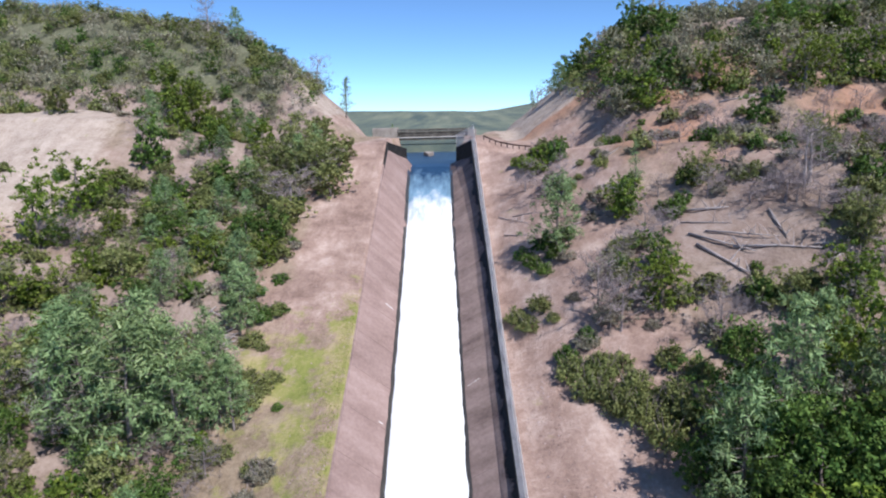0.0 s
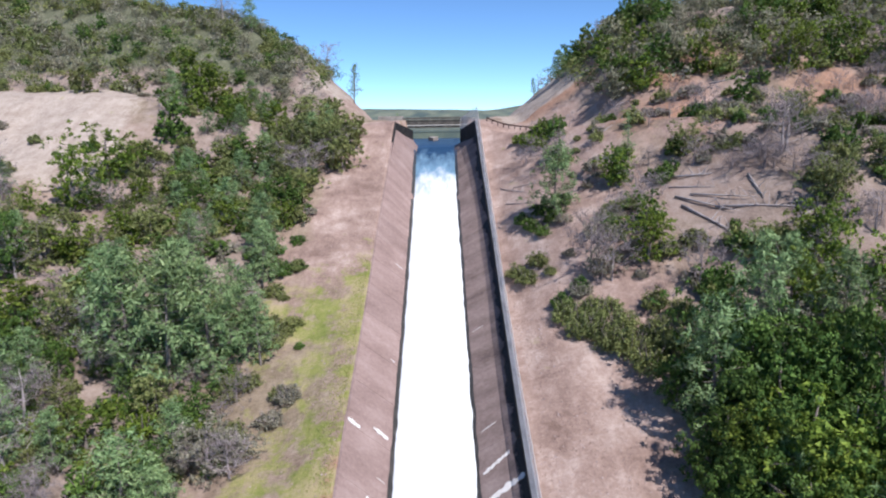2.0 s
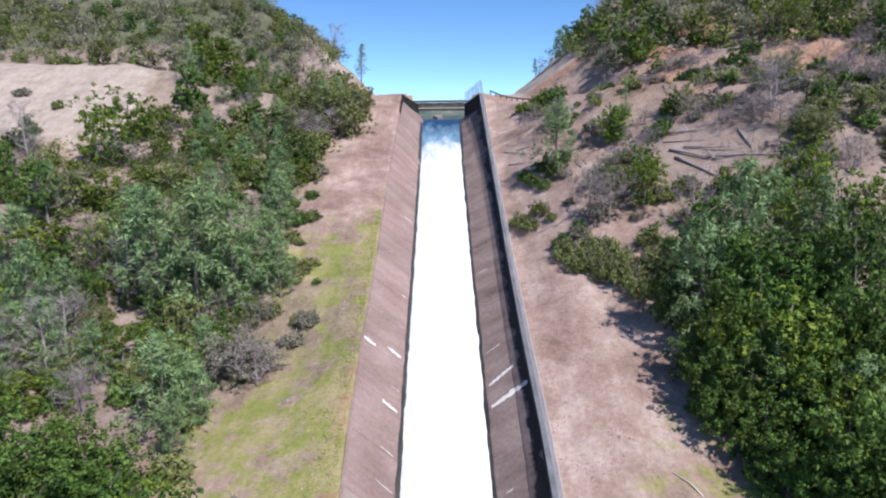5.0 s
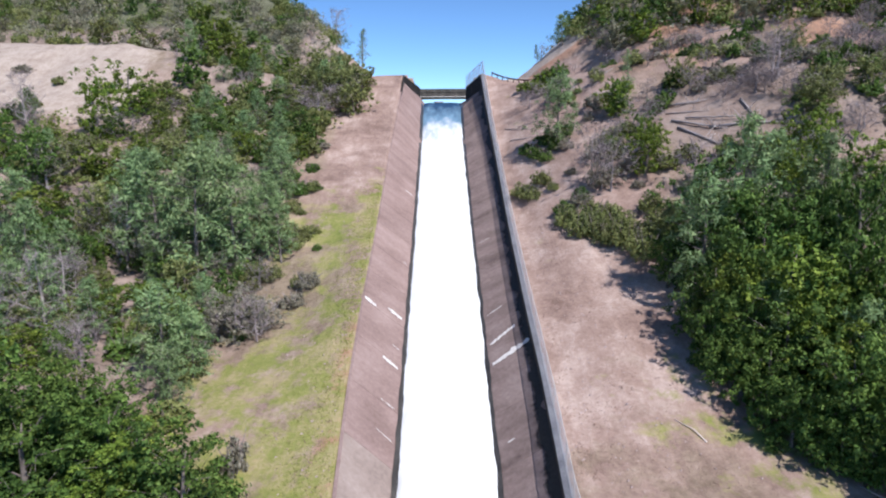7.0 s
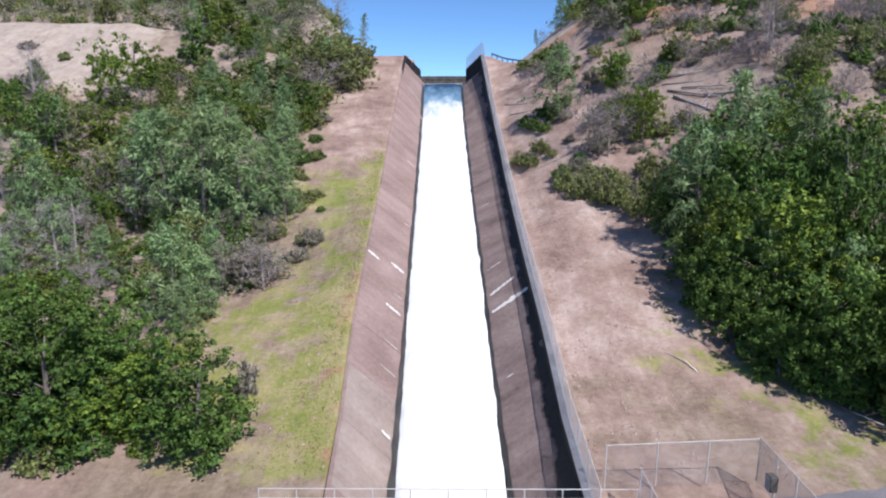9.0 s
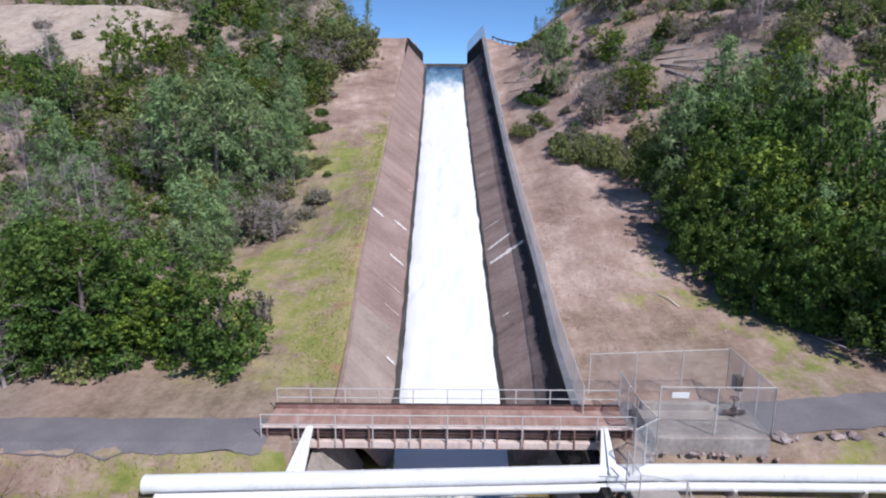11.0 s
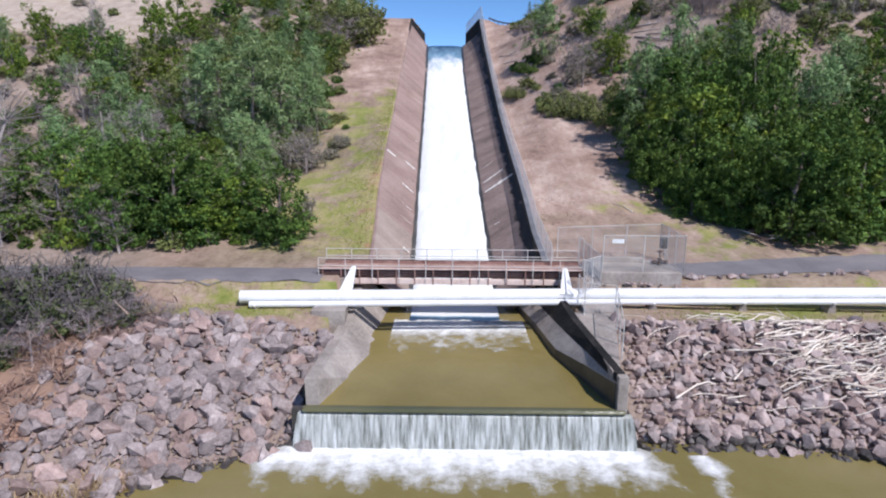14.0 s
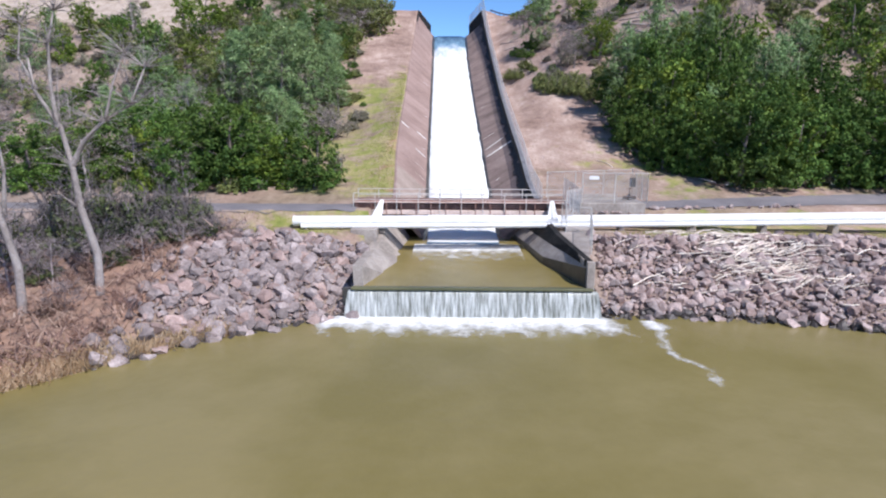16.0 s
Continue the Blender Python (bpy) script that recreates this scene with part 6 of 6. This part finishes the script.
# ------------------------------------------------------------ dam crest
top_bridge = thing("road_bridge", "dark concrete road bridge over the spillway approach", "bridge")
part("deck", box((19.6, 4.6, 0.35), (-1.9, 175, 30.15), bevel=0.03), STAINED, top_bridge)
part("girder", box((19.4, 0.35, 2.0), (-1.9, 173.0, 28.95), bevel=0.02), STAINED, top_bridge)
part("girder", box((19.4, 0.35, 1.5), (-1.9, 177.0, 29.2), bevel=0.02), STAINED, top_bridge)
part("pipe", rod((-11.6, 172.7, 28.7), (7.8, 172.7, 28.7), 0.12, 8), GALV, top_bridge, "pale pipe under the girder")
for y in (172.8, 177.2):
    part("guard_beam", box((19.6, 0.2, 0.5), (-1.9, y, 30.75), bevel=0.02), STAINED, top_bridge)
part("abutment", box((7.0, 6, 5.2), (-15.2, 175, 28.9), bevel=0.05), CONCRETE_PALE, top_bridge, "pale concrete abutment block")
part("abutment", box((2.6, 6, 6.0), (9.2, 175, 27.6), bevel=0.05), CONCRETE_PALE, top_bridge, "pale concrete abutment block")
rail = thing("guard_rail", "low dark guard rail beside the crest road", "guard rail")
for k in range(9):
    x, y = 8.6 + 0.95 * k, 103.0 - 0.6 * k
    part("post", box((0.16, 0.16, 1.0), (x, y, terrain(x, y) + 0.3)), BROWN, rail)
    if k < 8:
        q = (x + 0.95, y - 0.6)
        part("beam", rod((x, y - 0.12, terrain(x, y) + 0.66), (q[0], q[1] - 0.12, terrain(*q) + 0.66), 0.13, 6), BROWN, rail)
solid("approach_pier", prism([(-3.2, 139, 24), (-0.9, 139, 24), (-2.05, 135.5, 24)], [(-3.2, 139, 26.5), (-0.9, 139, 26.5), (-2.05, 135.8, 26.1)]), CONCRETE_PALE, "pale pointed concrete pier in the approach channel", "pier")

# ------------------------------------------------------------ fallen trees on the right hillside
def fallen(a, b, r, limbs_no=5):
    a, b = Vector((*a, terrain(*a) + r * 1.2)), Vector((*b, terrain(*b) + r * 1.2))
    th = thing("fallen_tree", "bleached fallen tree trunk lying on bare dirt", "fallen tree", "fallen trees")
    mid = a.lerp(b, 0.5)
    mid.z = max(mid.z, terrain(mid.x, mid.y) + r * 0.7)
    v, f = tube([a, mid, b], [r, r * 0.8, r * 0.35], 8)
    f.append(tuple(range(8))[::-1])
    part("trunk", raw_mesh("trunk", v, f, DEADWOOD, True), DEADWOOD, th)
    for k in range(limbs_no):
        p = mid.lerp(b, random.uniform(0.0, 0.95))
        e = p + Vector((random.uniform(-1, 1), random.uniform(-1, 1), random.uniform(0.2, 1.0))) * random.uniform(0.7, 1.8)
        v, f = tube([p, p.lerp(e, 0.5) + Vector((0, 0, 0.1)), e], [r * 0.35, r * 0.22, r * 0.08], 5)
        part("branch", raw_mesh("branch", v, f, DEADWOOD, True), DEADWOOD, th)


for a, b, r in (((27.1, 58.9), (31.1, 56.6), 0.24), ((26.5, 55.0), (31.0, 49.9), 0.22), ((29.5, 51.5), (35.8, 47.5), 0.24), ((26.7, 53.3), (30.0, 47.5), 0.27), ((34.8, 46.2), (38.0, 46.5), 0.22), ((34.0, 54.2), (33.7, 49.7), 0.2), ((35.3, 48.1), (37.9, 47.1), 0.18), ((26.5, 57.2), (30.6, 54.3), 0.13), ((28.0, 54.6), (33.2, 50.2), 0.16), ((33.2, 64.1), (35.8, 59.9), 0.17),
                ((8.9, 76.0), (12.2, 70.3), 0.11), ((9.2, 71.1), (12.8, 66.6), 0.1), ((10.6, 74.2), (14.6, 70.1), 0.1), ((14, 66), (20.5, 64), 0.12), ((41, 84), (50, 82), 0.2), ((43, 87), (51, 86.5), 0.16), ((17, 50), (21, 54), 0.14), ((22, 75), (27, 77), 0.12)):
    fallen(a, b, r * 0.66, 8)

# ------------------------------------------------------------ bare tree on the near bank
def bank_tree(base, paths, scale, label):
    """Limbs in one upright plane, given as across and up from the base, with fine twigs about them."""
    th = thing("leafless_tree", label, "tree", "bank trees", pose(*base))
    tv, tf = [], []
    for n, (pts, r0, r1) in enumerate(paths):
        line = [Vector((x * scale, 0.35 * math.sin(2.1 * k + n) * (k > 0), z * scale)) for k, (x, z) in enumerate(pts)]
        rs = [r0 + (r1 - r0) * k / (len(line) - 1) for k in range(len(line))]
        v, f = tube(line, rs, 8)
        part("trunk" if n == 0 else "limb", raw_mesh("limb", v, f, BANKWOOD, True), BANKWOOD, th)
        for p in line[2:]:
            for _ in range(24 if n else 9):
                e = p + Vector((random.gauss(0, 1), random.gauss(0, 0.8), random.uniform(-0.2, 1.2))) * 1.3
                q = p.lerp(e, 0.5) + Vector((random.gauss(0, 0.12), random.gauss(0, 0.12), 0.1))
                lv, lf = tube([p, q, e], [0.028, 0.018, 0.006], 3)
                o = len(tv)
                tv += lv
                tf += [tuple(i + o for i in c) for c in lf]
                for _ in range(2):
                    g = q.lerp(e, random.random())
                    e2 = g + Vector((random.gauss(0, 1), random.gauss(0, 0.8), random.uniform(-0.2, 1.0))) * 0.6
                    lv, lf = tube([g, e2], [0.013, 0.005], 3)
                    o = len(tv)
                    tv += lv
                    tf += [tuple(i + o for i in c) for c in lf]
    part("twig_crown", raw_mesh("twig_crown", tv, tf, BANKWOOD), BANKWOOD, th)["kind"] = "stuff"
    return th


bank_tree((-22.0, -14.5, -2.57), [([(0, 0), (-2, 85), (-12, 175), (-24, 250), (-42, 320), (-70, 385), (-80, 440)], 0.27, 0.06),
                                 ([(-24, 250), (2, 295), (45, 330), (90, 360), (125, 425)], 0.17, 0.05), ([(-42, 320), (-40, 395), (-40, 465), (-30, 520)], 0.13, 0.04),
                                 ([(45, 330), (70, 395), (85, 450)], 0.09, 0.03), ([(-70, 385), (-95, 440), (-92, 500)], 0.08, 0.03)], 0.0319, "tall pale leafless tree leaning over the river bank")
bank_tree((-25.0, -17.2, -2.87), [([(0, 0), (-3, 90), (-8, 180), (-20, 250), (-45, 300)], 0.27, 0.08), ([(-8, 180), (3, 260), (5, 330)], 0.14, 0.04)], 0.0319, "thick grey leafless tree on the river bank")
for x, y, size, tall in ((-20.5, -6.6, 1.25, 1.0), (-22.6, -6.2, 1.4, 0.9), (-25.0, -7.0, 1.4, 1.0), (-18.4, -6.4, 1.0, 0.8), (-19.6, -5.4, 1.3, 1.2), (-21.6, -5.0, 1.5, 1.3), (-23.8, -5.0, 1.6, 1.3), (-26.2, -5.6, 1.6, 1.4), (-28.6, -6.4, 1.6, 1.4), (-27.4, -8.5, 1.4, 1.1), (-24.0, -9.3, 1.1, 0.8), (-29.5, -10.5, 1.5, 1.1), (-26.5, -13.0, 1.0, 0.8)):
    plant_on_bank = copy_thing(random.choice(BANK_SHRUBS), pose(x, y, natural(x, y) - 0.1, 0, 0, random.uniform(0, 360)))
    plant_on_bank.matrix_basis = pose(x, y, natural(x, y) - 0.1, 0, 0, random.uniform(0, 360)) @ Matrix.Diagonal((size, size, size * tall, 1))

# ------------------------------------------------------------ dead wood heaps and small fittings
def stick(name, label, a, length, turn, r, material, rise=0.0):
    b2 = (a[0] + math.cos(turn) * length, a[1] + math.sin(turn) * length)
    p0, p1 = Vector((*a, terrain(*a) + r + rise)), Vector((*b2, terrain(*b2) + r + rise * 0.4))
    mid = p0.lerp(p1, 0.5) + Vector((random.gauss(0, 0.05), random.gauss(0, 0.05), 0.05)) * length
    v, f = tube([p0, mid, p1], [r, r * 0.85, r * 0.4], 6)
    tagged(new(name, raw_mesh(name, v, f, material, True)), label, "branch", label)


for _ in range(24):
    stick("fallen_branch", "reddish brown fallen branch in a heap", (27.3 + random.gauss(0, 1.1), 9.6 + random.gauss(0, 0.6)), random.uniform(0.8, 2.6), random.gauss(2.7, 0.5), random.uniform(0.03, 0.09), RUST if random.random() < 0.6 else DEADWOOD, random.uniform(0.0, 0.35))
for _ in range(26):
    stick("fallen_log", "bleached grey log in a heap on the slope", (-21.9 + random.gauss(0, 1.0), 54.5 + random.gauss(0, 2.0)), random.uniform(0.9, 3.0), random.gauss(0.4, 0.6), random.uniform(0.05, 0.13), DEADWOOD, random.uniform(0.0, 0.3))
stick("fallen_log", "single bleached log lying on bare dirt", (16.1, 14.8), 2.3, 2.2, 0.05, DRIFT)
# fittings on the fenced platform
solid("kerb_block", box((3.4, 0.4, 0.34), (11.6, 2.35, 1.575), bevel=0.02), CONCRETE_PALE, "low pale concrete kerb on the platform", "kerb")
valve = thing("valve", "dark steel valve with a handwheel on the platform", "valve")
part("body", rod((14.2, 1.6, 1.4), (14.2, 1.6, 1.85), 0.14, 12), BROWN, valve)
part("stem", rod((14.2, 1.6, 1.85), (14.2, 1.6, 2.35), 0.04, 8), BROWN, valve)
part("pipe", rod((13.7, 1.6, 1.6), (14.75, 1.6, 1.6), 0.12, 12), BROWN, valve)
wheel_v, wheel_f = [], []
for k in range(16):
    for q in range(6):
        ang, w = 2 * math.pi * k / 16, 2 * math.pi * q / 6
        wheel_v.append((14.2 + (0.2 + 0.03 * math.cos(w)) * math.cos(ang), 1.6 + (0.2 + 0.03 * math.cos(w)) * math.sin(ang), 2.33 + 0.03 * math.sin(w)))
        wheel_f.append((k * 6 + q, ((k + 1) % 16) * 6 + q, ((k + 1) % 16) * 6 + (q + 1) % 6, k * 6 + (q + 1) % 6))
wheel = part("handwheel", raw_mesh("handwheel", wheel_v, wheel_f, BROWN, True), BROWN, valve)
for ang in (0.3, 2.4, 4.5):
    part("spoke", rod((14.2, 1.6, 2.33), (14.2 + 0.2 * math.cos(ang), 1.6 + 0.2 * math.sin(ang), 2.33), 0.018, 6), BROWN, wheel)
control = thing("control_box", "dark grey control box on the fence post", "control box")
part("casing", box((0.35, 0.5, 0.75), (14.7, 2.5, 2.75), bevel=0.02), STAINED, control)
part("door", box((0.02, 0.42, 0.66), (14.51, 2.5, 2.75), bevel=0.005), COPING, control)
part("bracket", box((0.06, 0.1, 1.3), (14.85, 2.5, 2.05)), GALV, control)

# brown tangle of dead stalks and brush on the low bank
cs, rs = [], []
for _ in range(420):
    x = random.uniform(-40, -16.5)
    y = random.uniform(along(x, SHORE) + 1.0, -5.5)
    if x > -19 and y < -9 + 0.5 * (x + 19):
        continue
    z, w = natural(x, y), random.uniform(0.5, 1.3)
    for _ in range(3):
        cs.append((x + random.gauss(0, 0.4) * w, y + random.gauss(0, 0.4) * w, z + random.uniform(0.05, 0.8) * w))
        rs.append(0.5 * w)
bv, bf = [], []
for (x, y, z), w in zip(cs, rs):
    for _ in range(12):
        p0 = Vector((x, y, z)) + Vector((random.gauss(0, 0.5), random.gauss(0, 0.5), random.gauss(0, 0.25))) * w
        e = p0 + Vector((random.gauss(0, 0.4), random.gauss(0, 0.4), random.uniform(-0.1, 0.55))) * random.uniform(0.6, 1.5)
        side = Vector((random.gauss(0, 1), random.gauss(0, 1), 0)).normalized() * random.uniform(0.02, 0.06)
        o = len(bv)
        bv += [p0 - side, p0 + side, e + side * 0.3, e - side * 0.3]
        bf.append((o, o + 1, o + 2, o + 3))
tagged(new("bank_brush", raw_mesh("bank_brush", bv, bf, STALK)), "brown tangle of dead brush on the river bank", "brush", kind="stuff")
# dry reeds and washed-up stalks along the low shore
rv, rf = [], []
for _ in range(6500):
    x = random.uniform(-36, -13.5)
    y = along(x, SHORE) + abs(random.gauss(0, 1.0)) * (0.5 + 0.14 * (-14 - x)) - 0.3
    p = Vector((x, y, natural(x, y)))
    e = p + Vector((random.gauss(0, 0.35), random.gauss(0, 0.35), random.uniform(0.12, 0.75)))
    w = Vector((0.026, 0.016, 0))
    o = len(rv)
    rv += [p - w, p + w, e + w * 0.4, e - w * 0.4]
    rf.append((o, o + 1, o + 2, o + 3))
tagged(new("dry_reeds", raw_mesh("dry_reeds", rv, rf, REED)), "matted dry tan reeds along the river shore", "reeds", kind="stuff")
# grass tufts on the green strips
gv, gf = [], []
for _ in range(9000):
    if random.random() < 0.62:
        y = random.uniform(6, 60)
        x = axis(y) - edge(y, -1) - 0.15 - abs(random.gauss(0, 1.0)) * (1.3 if y > 25 else 2.4)
    elif random.random() < 0.5:
        x, y = random.uniform(-26, -9), random.uniform(-4.6, -1.2)
    else:
        x, y = random.uniform(12, 40), random.uniform(-4.8, -1.8)
    p = Vector((x, y, terrain(x, y)))
    e = p + Vector((random.gauss(0, 0.09), random.gauss(0, 0.09), random.uniform(0.04, 0.15)))
    w = Vector((random.gauss(0, 1), random.gauss(0, 1), 0)).normalized() * 0.035
    o = len(gv)
    gv += [p - w, p + w, e]
    gf.append((o, o + 1, o + 2))
tagged(new("grass", raw_mesh("grass", gv, gf, GRASS)), "short spring grass beside the chute", "grass", kind="stuff")
# short dry grass on the dirt beside the chute
dv, df = [], []
for _ in range(9000):
    y = random.uniform(5, 95)
    side = random.choice((-1, 1, 1))
    x = axis(y) + side * (edge(y, side) + 0.3 + abs(random.gauss(0, 6)))
    if rough_at(x, y, 3.0, 21.0) < -0.05:
        continue
    p = Vector((x, y, terrain(x, y)))
    e = p + Vector((random.gauss(0, 0.12), random.gauss(0, 0.12), random.uniform(0.05, 0.16)))
    w = Vector((random.gauss(0, 1), random.gauss(0, 1), 0)).normalized() * 0.035
    o = len(dv)
    dv += [p - w, p + w, e]
    df.append((o, o + 1, o + 2))
tagged(new("dry_grass", raw_mesh("dry_grass", dv, df, STALK)), "sparse dry brown grass on the bare slope", "grass", kind="stuff")
for th in BANK_SHRUBS:
    for ob in (*th.children, th):
        bpy.data.objects.remove(ob)
